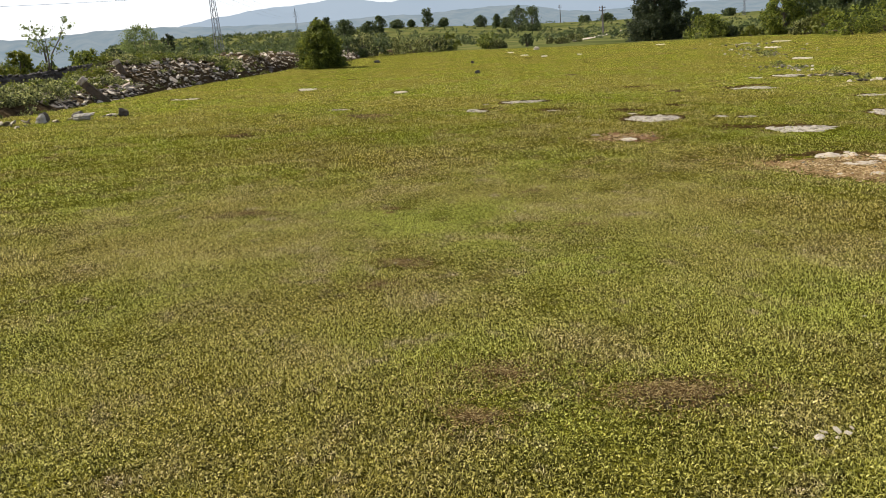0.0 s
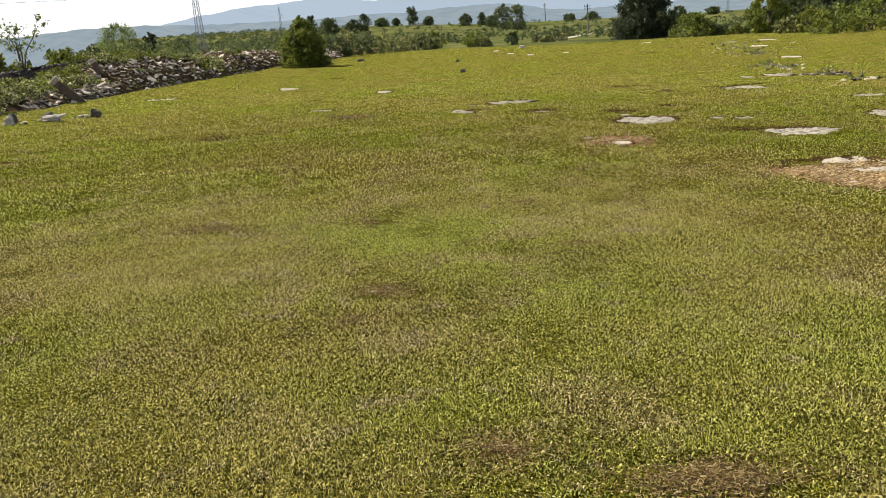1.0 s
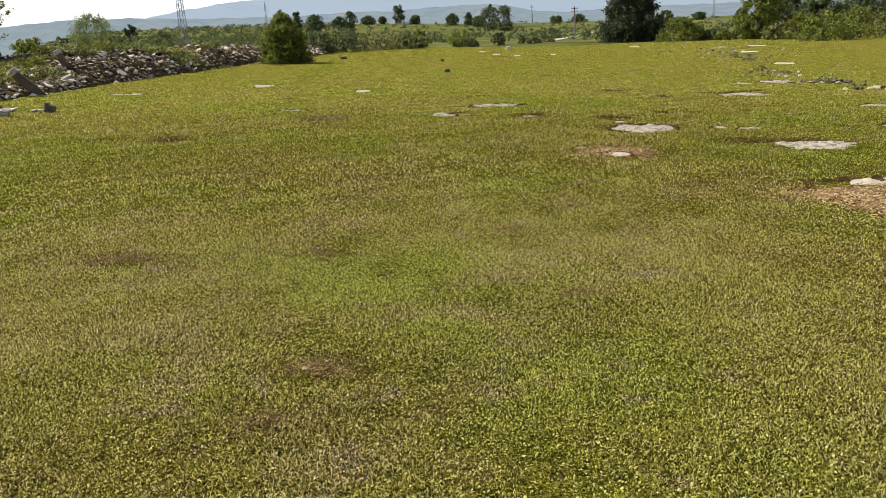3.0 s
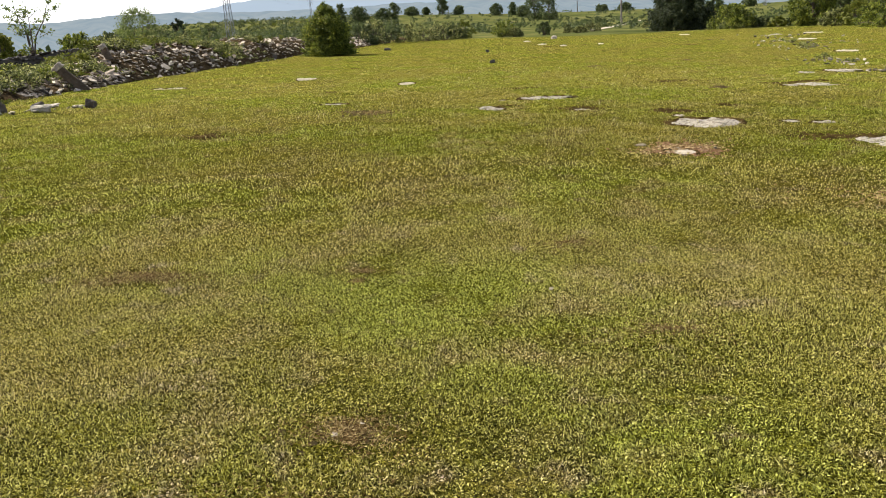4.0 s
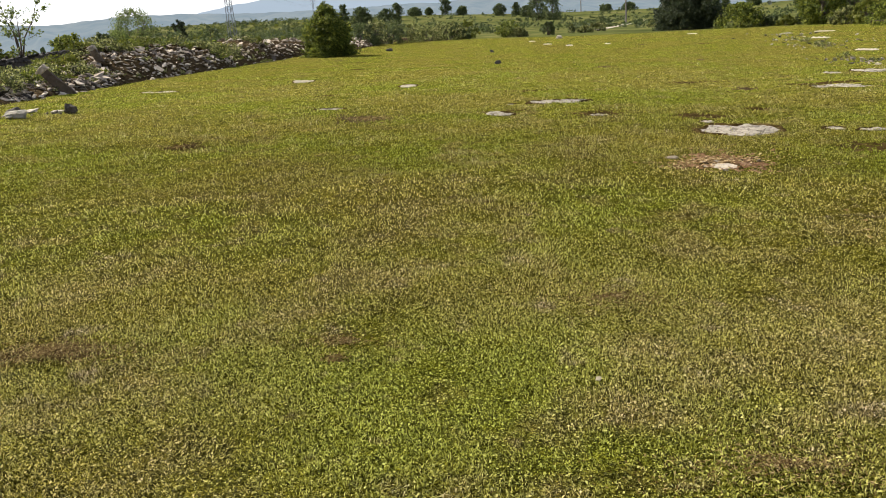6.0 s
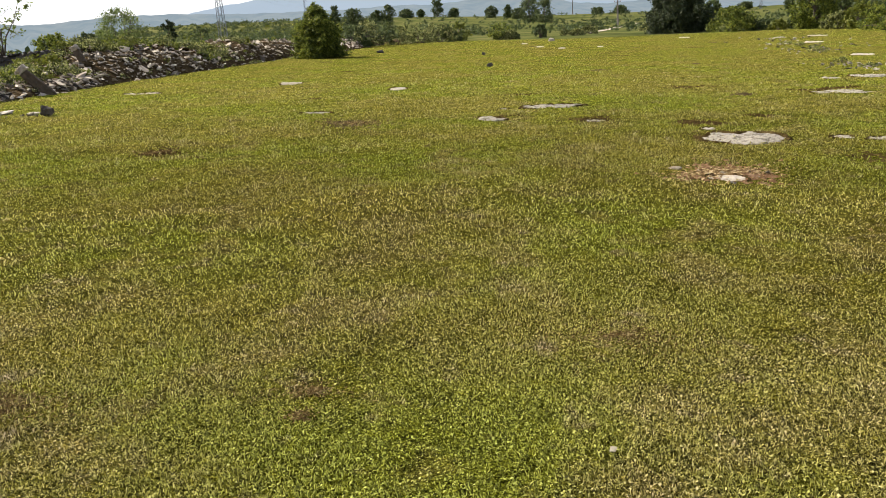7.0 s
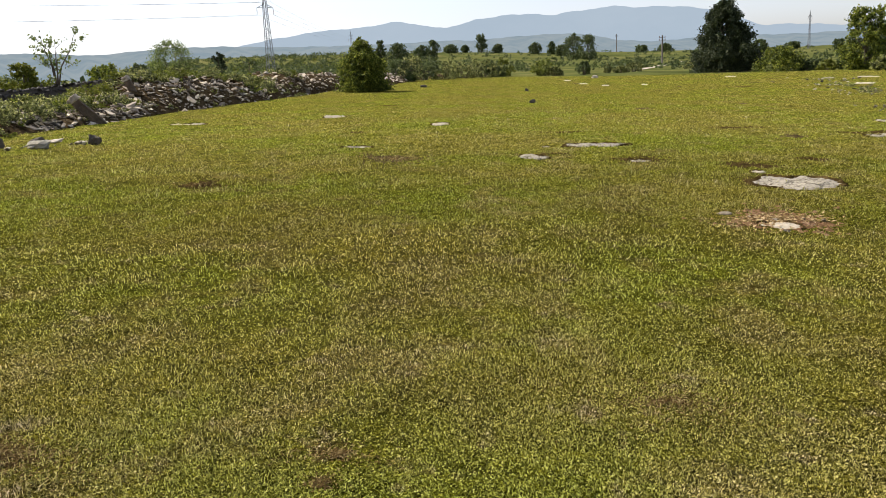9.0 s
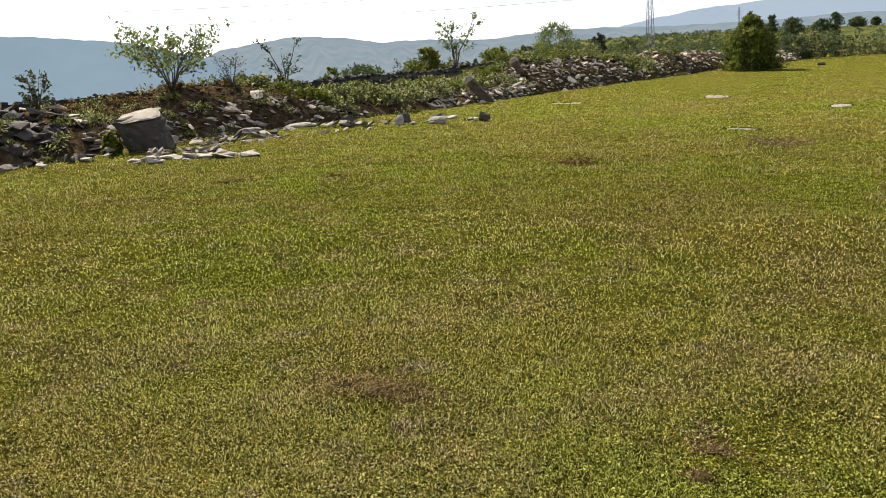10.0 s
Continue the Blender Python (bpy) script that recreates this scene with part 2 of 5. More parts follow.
# ---- lie of the land ----
RUN = ((-60, 1.5), (0, 0.0), (6, -0.28), (9, -0.38), (13, -0.455), (20, -0.46), (38, -0.45), (60, -0.40), (100, -0.25),
       (140, -0.1), (210, 0.3), (300, 2.2), (420, 7.6), (520, 7.0), (900, -25), (5000, -60))


def run_table():
    ys, zs = [], []
    for i in range(len(RUN) - 1):
        (a, u), (b, v) = RUN[i], RUN[i + 1]
        s = (v - u) / (b - a)
        ma = s if i == 0 else 0.5 * (s + (u - RUN[i - 1][1]) / (a - RUN[i - 1][0]))
        mb = s if i + 2 == len(RUN) else 0.5 * (s + (RUN[i + 2][1] - v) / (RUN[i + 2][0] - b))
        for j in range(24):
            k, h = j / 24, b - a
            ys.append(a + k * h)
            zs.append((2 * k**3 - 3 * k * k + 1) * u + (k**3 - 2 * k * k + k) * h * ma + (3 * k * k - 2 * k**3) * v + (k**3 - k * k) * h * mb)
    return np.array(ys), np.array(zs)


RUN_Y, RUN_Z = run_table()


def ease(a, b, v):
    u = np.clip((v - a) / (b - a), 0, 1)
    return u * u * (3 - 2 * u)


def lie(x, y):
    """Height of the ground at x, y (numbers or arrays)."""
    x, y = np.asarray(x, float), np.asarray(y, float)
    z = -0.04 * x / np.sqrt(1 + (x / 55) ** 2) + np.interp(y, RUN_Y, RUN_Z)
    z = z - 0.025 * np.clip(x, -160, 160) * ease(180, 420, y)
    valley = ease(26, 170, -x) * (1 - ease(70, 140, y))
    side = ease(0.40, 0.56, -x / np.maximum(np.abs(y), 1)) * ease(28, 150, -x)
    z = z - 45 * np.maximum(valley, side)
    small = 0.012 * (np.sin(1.9 * x + 0.7 * y) + np.sin(0.8 * x - 1.7 * y + 1.1)) + 0.007 * np.sin(4.3 * x + 2.9 * y) + 0.006 * np.sin(5.1 * y - 3.3 * x)
    return z + small * np.exp(-np.maximum(0, np.hypot(x, y - 5) - 25) / 60)


def ground_z(x, y):
    return float(lie(x, y))


# ---- mesh helpers ----


def mesh_np(name, verts, faces, mat, smooth_faces=False):
    """A mesh from arrays: verts (n, 3), faces (m, k)."""
    verts, faces = np.asarray(verts, np.float32), np.asarray(faces, np.int32)
    me = bpy.data.meshes.new(name)
    me.vertices.add(len(verts))
    me.vertices.foreach_set("co", verts.ravel())
    k = faces.shape[1]
    me.loops.add(faces.size)
    me.loops.foreach_set("vertex_index", faces.ravel())
    me.polygons.add(len(faces))
    me.polygons.foreach_set("loop_start", np.arange(0, faces.size, k, dtype=np.int32))
    me.polygons.foreach_set("loop_total", np.full(len(faces), k, np.int32))
    me.polygons.foreach_set("use_smooth", np.full(len(faces), smooth_faces))
    me.materials.append(mat)
    me.update(calc_edges=True)
    return me


def mesh_bm(name, bm, mat, smooth_faces=False):
    me = bpy.data.meshes.new(name)
    for f in bm.faces:
        f.smooth = smooth_faces
    bm.to_mesh(me)
    bm.free()
    me.materials.append(mat)
    return me


def part(name, me, parent, label="", at=None):
    ob = new(name, me)
    ob.parent = parent
    if at is not None:
        ob.matrix_basis = at
    if label:
        ob["label"] = label
    return ob


def thing(name, m, label, category, group="", kind="", me=None):
    ob = new(name, me)
    ob.matrix_basis = m
    return tagged(ob, label, category, group, kind)


def placed(x, y, z, turn=0.0, size=1.0, tilt=0.0, lean=0.0):
    s = size if isinstance(size, tuple) else (size, size, size)
    return pose(x, y, z, tilt, lean, turn) @ Matrix.Diagonal((*s, 1))


def tube(bm, pts, radii, seg=6):
    rings = []
    for i, p in enumerate(pts):
        d = (Vector(pts[min(i + 1, len(pts) - 1)]) - Vector(pts[max(i - 1, 0)])).normalized()
        a = d.orthogonal().normalized()
        b = d.cross(a)
        rings.append([bm.verts.new(Vector(p) + radii[i] * (math.cos(2 * math.pi * j / seg) * a + math.sin(2 * math.pi * j / seg) * b)) for j in range(seg)])
    for r, s in zip(rings, rings[1:]):
        for j in range(seg):
            bm.faces.new((r[j], r[(j + 1) % seg], s[(j + 1) % seg], s[j]))
    bm.faces.new(rings[0][::-1])
    bm.faces.new(rings[-1])


def bar(bm, a, b, w):
    tube(bm, [a, b], [w, w], 4)


# ---- the setting: ground and distance ----


def graded(lo, hi, near_lo, near_hi, fine, grow):
    out = list(np.arange(near_lo, near_hi + 1e-6, fine))
    d, v = fine, near_hi
    while v < hi:
        d *= grow
        v = min(hi, v + d)
        out.append(v)
    d, v = fine, near_lo
    while v > lo:
        d *= grow
        v = max(lo, v - d)
        out.insert(0, v)
    return np.array(out)


def grid_faces(nx, ny):
    i = np.arange(nx - 1)[None, :] + nx * np.arange(ny - 1)[:, None]
    i = i.ravel()
    return np.stack([i, i + 1, i + 1 + nx, i + nx], 1)


gx, gy = graded(-4900, 4900, -20, 14, 0.4, 1.10), graded(-300, 4900, -2, 30, 0.4, 1.08)
GX, GY = np.meshgrid(gx, gy)
ground = new("ground", mesh_np("ground", np.stack([GX, GY, lie(GX, GY)], -1).reshape(-1, 3), grid_faces(len(gx), len(gy)), TURF, True))
tagged(ground, "wide grazed meadow of short olive-green turf with dry patches", "meadow", kind="structure")


def ridge(name, profile, dist, depth, mat, label, seed):
    """A far range of hills whose crest stands at the given bearings and elevations (degrees)."""
    az = np.array([p[0] for p in profile])
    el = np.array([p[1] for p in profile])
    a = np.arange(az[0], az[-1] + 0.01, 0.12)
    e = np.interp(a, az, el)
    e = np.convolve(np.pad(e, 2, mode="edge"), np.ones(5) / 5, "valid")
    rng = np.random.default_rng(seed)
    ph = rng.uniform(0, 6.3, 6)
    e = e + 0.02 * np.sin(a * 3.1 + ph[0]) + 0.010 * np.sin(a * 7.3 + ph[1])
    rows = []
    for k in np.linspace(0, 1, 14):
        r = dist - depth * (1 - k) + 0.06 * depth * np.sin(a * 2.1 + 5 * k + ph[3]) * (1 - k) * k * 4
        top = 1.4 + dist * np.tan(np.radians(e))
        z = -80 + (top + 80) * (k ** 1.25) + 0.05 * (top + 80) * np.sin(a * 3.3 + 7 * k + ph[4]) * k * (1 - k) * 4
        rows.append(np.stack([r * np.sin(np.radians(a)), r * np.cos(np.radians(a)), z], -1))
    back = rows[-1].copy()
    back *= 1.03
    back[:, 2] = -80
    rows.append(back)
    ob = new(name, mesh_np(name, np.concatenate(rows), grid_faces(len(a), len(rows)), mat, True))
    return tagged(ob, label, "mountains", kind="structure")


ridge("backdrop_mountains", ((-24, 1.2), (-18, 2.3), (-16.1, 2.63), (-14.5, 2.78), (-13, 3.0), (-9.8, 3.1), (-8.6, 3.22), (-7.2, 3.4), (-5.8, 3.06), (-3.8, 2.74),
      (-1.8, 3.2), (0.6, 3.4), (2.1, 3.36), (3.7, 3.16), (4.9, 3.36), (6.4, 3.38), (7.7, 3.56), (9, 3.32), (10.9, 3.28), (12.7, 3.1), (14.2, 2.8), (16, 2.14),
      (17.2, 1.6), (19, 1.57), (21, 1.4), (22.3, 1.25), (26, 1.5), (30, 1.3), (40, 1.4)), 4600, 900, MOUNT_FAR, "mountain range on the far horizon, blue haze in its glowing colour", 3)
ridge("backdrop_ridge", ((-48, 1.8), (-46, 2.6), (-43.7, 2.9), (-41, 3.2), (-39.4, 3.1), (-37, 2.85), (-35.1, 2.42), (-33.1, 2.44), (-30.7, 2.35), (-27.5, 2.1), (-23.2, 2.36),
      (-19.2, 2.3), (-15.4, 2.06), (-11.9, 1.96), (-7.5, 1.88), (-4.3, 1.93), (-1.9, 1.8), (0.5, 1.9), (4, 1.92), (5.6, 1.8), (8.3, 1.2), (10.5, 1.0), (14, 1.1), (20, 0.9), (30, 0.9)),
      3400, 1300, MOUNT_MID, "long ridge with pale fields, grey-blue haze in its glowing colour", 5)
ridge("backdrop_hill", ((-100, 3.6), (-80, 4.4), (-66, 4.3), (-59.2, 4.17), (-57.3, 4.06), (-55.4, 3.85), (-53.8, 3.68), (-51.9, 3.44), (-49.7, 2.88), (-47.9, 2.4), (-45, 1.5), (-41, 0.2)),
      2900, 900, MOUNT_NEAR, "smooth hill across the valley, blue haze in its glowing colour", 7)

# ---- stones ----


def hull_mesh(name, mat, seed, n=11, size=(1, 1, 1)):
    """An angular broken stone about as large as size, standing on its origin."""
    rng = random.Random(seed)
    bm = bmesh.new()
    for _ in range(n):
        v = Vector([rng.uniform(-0.5, 0.5) for _ in range(3)])
        k = 0.5 / max(abs(v.x), abs(v.y), abs(v.z)) * rng.uniform(0.8, 1.0)
        bm.verts.new((v.x * k * size[0], v.y * k * size[1], v.z * k * size[2]))
    out = bmesh.ops.convex_hull(bm, input=bm.verts)
    junk = list({e for e in out["geom_interior"] + out["geom_unused"] if isinstance(e, bmesh.types.BMVert)})
    bmesh.ops.delete(bm, geom=junk, context="VERTS")
    return mesh_bm(name, bm, mat)


def rough_block(name, mat, seed, size, cuts=3, rough=0.06, taper=0.0, lean=(0, 0), slope=(0, 0), worn=0.08):
    """A weathered squarish block standing on its origin, with chipped, uneven faces and a sloping top."""
    bm = bmesh.new()
    bmesh.ops.create_cube(bm, size=1.0)
    rng = random.Random(seed)
    for v in bm.verts:
        v.co += Vector([rng.uniform(-1.6, 1.6) * rough for _ in range(3)])
    bmesh.ops.bevel(bm, geom=bm.edges[:], offset=worn, segments=1, affect="EDGES")
    bmesh.ops.triangulate(bm, faces=bm.faces[:])
    bmesh.ops.subdivide_edges(bm, edges=bm.edges[:], cuts=cuts, use_grid_fill=True)
    off = Vector((seed * 7.3, seed * 3.1, seed * 1.7))
    for v in bm.verts:
        p = v.co.copy()
        d = noise.noise_vector(p * 1.7 + off) * rough * 1.8 + noise.noise_vector(p * 4.0 + off) * rough * 0.9 + noise.noise_vector(p * 11.0 + off) * rough * 0.35
        v.co = p + d
        u = v.co.z + 0.5
        k = 1 - taper * u
        tall = 1 + slope[0] * v.co.x + slope[1] * v.co.y
        v.co = Vector((v.co.x * k * size[0] + lean[0] * u, v.co.y * k * size[1] + lean[1] * u, u * size[2] * tall))
    return mesh_bm(name, bm, mat)


def slab_rim(seed, ragged, a):
    c, s = math.cos(a), math.sin(a)
    off = Vector((seed * 11.3, seed * 5.7, 0))
    return 1 + ragged * noise.noise(Vector((c * 1.3, s * 1.3, 0)) + off) * 1.6 + ragged * 0.7 * noise.noise(Vector((c * 4, s * 4, 3)) + off) + ragged * 0.3 * noise.noise(Vector((c * 11, s * 11, 5)) + off)


def slab_mesh(name, mat, seed, w, d, h, seg=56, rings=18, ragged=0.2):
    """Bedrock just breaking the turf: an irregular low plate with a broken rim and pitted top."""
    verts, faces = [], []
    off = Vector((seed * 11.3, seed * 5.7, 0))
    for i in range(rings + 1):
        f = i / rings
        for j in range(seg):
            a = 2 * math.pi * j / seg
            rad = slab_rim(seed, ragged, a)
            x, y = 0.5 * w * f * rad * math.cos(a), 0.5 * d * f * rad * math.sin(a)
            z = h * (0.45 - f ** 4 * 0.8) + h * 0.8 * noise.noise(Vector((x * 2.3, y * 2.3, 7)) + off) + h * 0.9 * noise.noise(Vector((x * 6, y * 8, 1)) + off) + h * 0.5 * noise.noise(Vector((x * 15, y * 19, 4)) + off)
            verts.append((x, y, z if i < rings else -0.12))
    for i in range(rings):
        for j in range(seg):
            a, b = i * seg + j, i * seg + (j + 1) % seg
            faces.append((a, b, b + seg, a + seg))
    return mesh_np(name, verts, faces, mat)


def lip_mesh(seed, w, d, ragged, tall):
    """The torn edge of earth and turf roots round a slab's back and one side, coloured dark for its shade."""
    verts, faces, n = [], [], 70
    off = Vector((seed * 3.3, seed * 9.7, 2))
    lo, hi = radians(-35), radians(235)
    for j in range(n + 1):
        u = j / n
        a = lo + (hi - lo) * u
        rad = slab_rim(seed, ragged, a)
        k = noise.noise(Vector((math.cos(a) * 5, math.sin(a) * 5, 1)) + off)
        q = noise.noise(Vector((math.cos(a) * 14, math.sin(a) * 14, 4)) + off)
        up = tall * math.sin(math.pi * u) ** 0.5 * (0.8 + 0.7 * k + 0.4 * q)
        for f, z in ((0.88 + 0.05 * q, -0.02), (0.95 + 0.04 * k, 0.3 * up), (1.01 + 0.04 * k + 0.04 * q, up), (1.04 + 0.05 * k + 0.05 * q, 0.5 * up), (1.08 + 0.08 * k, -0.03)):
            verts.append((0.5 * w * f * rad * math.cos(a), 0.5 * d * f * rad * math.sin(a), z))
    for j in range(n):
        for i in range(4):
            a = 5 * j + i
            faces.append((a, a + 5, a + 6, a + 1))
    return mesh_np("shade_lip", verts, faces, DARK_SOIL)


BARE = []          # places where the turf is broken: x, y, half width, half depth, how bare


def soil_patch(x, y, w, d, seed, mat, label, turn=0, h=0.012, clear=0.85, crumb=0.035):
    """Worn ground: a thin broken crust of crumbs and clods, dense in the middle and ragged at its rim."""
    BARE.append((x, y, 0.5 * w, 0.5 * d, clear))
    g = np.random.default_rng(seed)
    size = crumb + 0.012 * max(w, d)
    n = int(min(3200, 3.0 * clear * clear * w * d / (size * size)))
    r, a = np.abs(g.normal(0, 0.48, n)), g.uniform(0, 2 * np.pi, n)
    rim = 1 + 0.35 * np.sin(2 * a + seed) + 0.25 * np.sin(3 * a + 2 * seed) + 0.15 * np.sin(7 * a + 3 * seed)
    px, py = 0.5 * w * r * rim * np.cos(a), 0.5 * d * r * rim * np.sin(a)
    ct, st = math.cos(radians(turn)), math.sin(radians(turn))
    qx, qy = px * ct - py * st, px * st + py * ct
    z0 = ground_z(x, y)
    pz = lie(x + qx, y + qy) - z0
    s = size * g.uniform(0.4, 1.3, n)
    k, seg = g.uniform(0, 6.28, n), 6
    vs = []
    for j in range(seg):
        b = k + 2 * np.pi * j / seg
        rr = s * g.uniform(0.55, 1.15, n)
        vs.append(np.stack([qx + rr * np.cos(b), qy + rr * np.sin(b), pz - 0.006 + 0 * s], 1))
    vs.append(np.stack([qx + 0.3 * s * g.normal(size=n), qy + 0.3 * s * g.normal(size=n), pz + h * g.uniform(0.25, 1.3, n) + 0.10 * s], 1))
    v = np.stack(vs, 1).reshape(-1, 3)
    base = (seg + 1) * np.arange(n)
    f = np.concatenate([np.stack([base + j, base + (j + 1) % seg, base + seg], 1) for j in range(seg)])
    ob = thing("bare_soil_patch", pose(x, y, z0), label, "bare soil", kind="structure", me=mesh_np("bare_soil_patch", v, f, mat))
    return ob


def rock_slab(x, y, w, d, h, seed, mat=BEDROCK, turn=0, label="flat weathered limestone bedrock showing through the turf", clear=0.9, lip=0.03):
    BARE.append((x, y, 0.5 * w * 0.96, 0.5 * d * 0.96, clear))
    ob = thing("rock_slab", placed(x, y, ground_z(x, y) + 0.004, turn, 1.0, 0, 2.2), label, "rock", "bedrock slabs in the meadow", me=slab_mesh("rock_slab", mat, seed, w, d, 0.7 * h))
    if lip and w > 0.24 and y < 60:
        part("shade_lip", lip_mesh(seed, w, d, 0.2, lip * min(1.0, 0.6 + 0.4 * w)), ob, "torn earth at the slab's edge, coloured dark for its shade")
    return ob


STONES = [hull_mesh("stone", RUBBLE, 100 + i, 9 + i % 5, ((1, 0.75, 0.26), (1.1, 0.7, 0.17), (0.9, 0.7, 0.40), (1.3, 0.5, 0.22))[i % 4]) for i in range(16)]
GREY_STONES = [hull_mesh("stone", SHADED_GREY_RUBBLE, 400 + i, 9 + i % 5, ((1, 0.8, 0.45), (1, 0.7, 0.3), (0.9, 0.8, 0.6))[i % 3]) for i in range(10)]
PALE_STONES = [hull_mesh("stone", PALE_ROCK, 200 + i, 10 + i % 4, ((1, 0.8, 0.28), (1, 0.7, 0.16), (1.3, 0.6, 0.20))[i % 3]) for i in range(9)]


def stone_arrays(meshes):
    out = []
    for me in meshes:
        v = np.array([p.co[:] for p in me.vertices])
        f = np.array([list(p.vertices) for p in me.polygons if len(p.vertices) == 3])
        out.append((v, f))
    return out


STONE_SHAPES = stone_arrays(STONES)


def joined_stones(name, spots, mat):
    """Many stones (x, y, z, size, seed) as one mesh."""
    vs, fs, n = [], [], 0
    for x, y, z, size, s in spots:
        v, f = STONE_SHAPES[s % len(STONE_SHAPES)]
        r = np.array(Euler((0.45 * math.sin(s * 1.3), 0.10 + 0.45 * math.sin(s * 2.1), 0.0)).to_matrix() @ Euler((0, 0, s * 2.4)).to_matrix())
        vs.append(v @ r.T * size + (x, y, z))
        fs.append(f + n)
        n += len(v)
    return mesh_np(name, np.concatenate(vs), np.concatenate(fs), mat)

# ---- bank of cleared rubble along the meadow's edge ----
FOOT = ((0, -15.2), (14, -14.9), (16, -15.6), (18, -16.2), (22, -16.0), (26, -15.4), (31, -14.8), (42, -14.9), (52, -14.2), (62, -13.6), (70, -13.4), (84, -10.8), (116, -9.9), (130, -8))
CREST = ((0, 0.8), (12, 0.95), (14.5, 1.1), (16.5, 0.85), (19, 0.75), (20.5, 1.0), (22.6, 1.3), (24.4, 1.05), (26, 0.65), (30, 0.5), (36, 0.5), (39, 0.75), (42, 1.35), (47, 1.4), (51, 1.25), (55, 0.95), (60, 1.5), (66, 1.35), (73, 1.2), (80, 0.9), (90, 0.8), (116, 0.5), (130, 0.3))


def foot_x(y):
    return np.interp(y, [p[0] for p in FOOT], [p[1] for p in FOOT])


def crest_h(y):
    return np.interp(y, [p[0] for p in CREST], [p[1] for p in CREST])


def bank_z(x, y):
    """Height of the bank's surface at x, y."""
    u = np.clip((foot_x(y) - x) / 6.2, 0, 1)
    rise = np.sin(np.pi * np.clip(u, 0, 1) ** 0.8) ** 0.8
    lumps = 0.10 * np.sin(2.3 * y + 1.4 * x) * np.sin(1.1 * x - 0.9 * y) + 0.05 * np.sin(5.7 * y - 3.1 * x)
    return lie(x, y) + rise * (crest_h(y) + lumps) - 0.05 * (u <= 0)


by, bu = np.arange(4, 128, 0.3), np.linspace(-0.03, 1.03, 28)
BY, BU = np.meshgrid(by, bu, indexing="ij")
BX = foot_x(BY) - 6.2 * BU
BX = BX + 0.12 * np.sin(BY * 3.1) * (BU > 0) + 0.2 * np.sin(BY * 0.9 + 1)
bank = new("earth_bank", mesh_np("earth_bank", np.stack([BX, BY, bank_z(BX, BY) + 0.01], -1).reshape(-1, 3), grid_faces(len(bu), len(by)), BANK_SOIL, True))
tagged(bank, "low bank of dark earth and field-cleared stones beside the meadow", "bank", kind="structure")


def heap(y0, y1, count, loose, sizes, seed, label, spread=(0.0, 0.62), shapes=STONES, mass=RUBBLE):
    """A heap of broken stone lying on the bank: single stones in front, the rest joined."""
    rng = random.Random(seed)
    yc = 0.5 * (y0 + y1)
    xc = float(foot_x(yc)) - 2.0
    base = thing("rubble_heap", pose(xc, yc, float(bank_z(xc, yc))), label, "rubble heap", "stone heaps on the bank")
    inv = base.matrix_basis.inverted()
    rest = []
    for i in range(count):
        y = rng.uniform(y0, y1)
        fade = min(1, (y - y0) / 2.5, (y1 - y) / 2.5)
        u = rng.uniform(*spread) if rng.random() < 0.96 else rng.uniform(-0.05, 0.02)
        if fade < rng.random() * 0.8:
            u *= 0.4
        x = float(foot_x(y)) - 6.2 * u
        z = float(bank_z(x, y))
        s = (sizes[0] + (sizes[1] - sizes[0]) * rng.random() ** 2.0) * (1.6 if rng.random() < 0.05 else 1.0)
        z += rng.uniform(-0.05, 0.28) * s
        k = rng.randrange(100000)
        if i < loose:
            m = inv @ pose(x, y, z, rng.uniform(-24, 24), 6 + rng.uniform(-26, 26), 0) @ placed(0, 0, 0, rng.uniform(0, 360), s)
            part("stone", shapes[k % len(shapes)], base, at=m)
        else:
            v = inv @ Vector((x, y, z))
            rest.append((v.x, v.y, v.z, s, k))
    if rest:
        ob = part("loose_rubble", joined_stones("loose_rubble", rest, mass), base, "mass of small broken stones")
        ob["kind"] = "stuff"
    return base


heap(9.0, 16.2, 330, 150, (0.22, 0.70), 1, "heap of large broken stone blocks, coloured dark for shade", (0.0, 0.75), GREY_STONES, SHADED_GREY_RUBBLE)
heap(16.8, 26.6, 330, 190, (0.10, 0.40), 2, "pale broken stone plates along the foot of the bank", (-0.04, 0.15), PALE_STONES + STONES)
heap(11.5, 18.0, 150, 90, (0.2, 0.6), 12, "pale flat slabs thrown over a dark stone heap", (0.25, 0.7), PALE_STONES + GREY_STONES, SHADED_GREY_RUBBLE)
heap(30.0, 36.8, 620, 150, (0.09, 0.40), 3, "grey broken stones spilling from the bank", (0.0, 0.36), GREY_STONES + STONES, RUBBLE)
heap(36.5, 53.5, 1150, 290, (0.09, 0.46), 4, "large pale heap of broken limestone rubble", (0.0, 0.40))
heap(39.5, 52.5, 240, 60, (0.12, 0.60), 8, "brown broken stones along the top of the rubble", (0.28, 0.60), GREY_STONES + STONES[:6], BANK_SOIL)
heap(56.0, 76.0, 720, 160, (0.11, 0.50), 5, "long heap of reddish-grey broken rubble", (0.0, 0.60))
heap(76.0, 100.0, 420, 80, (0.15, 0.62), 6, "far heap of pale rubble among shrubs", (0.0, 0.45))


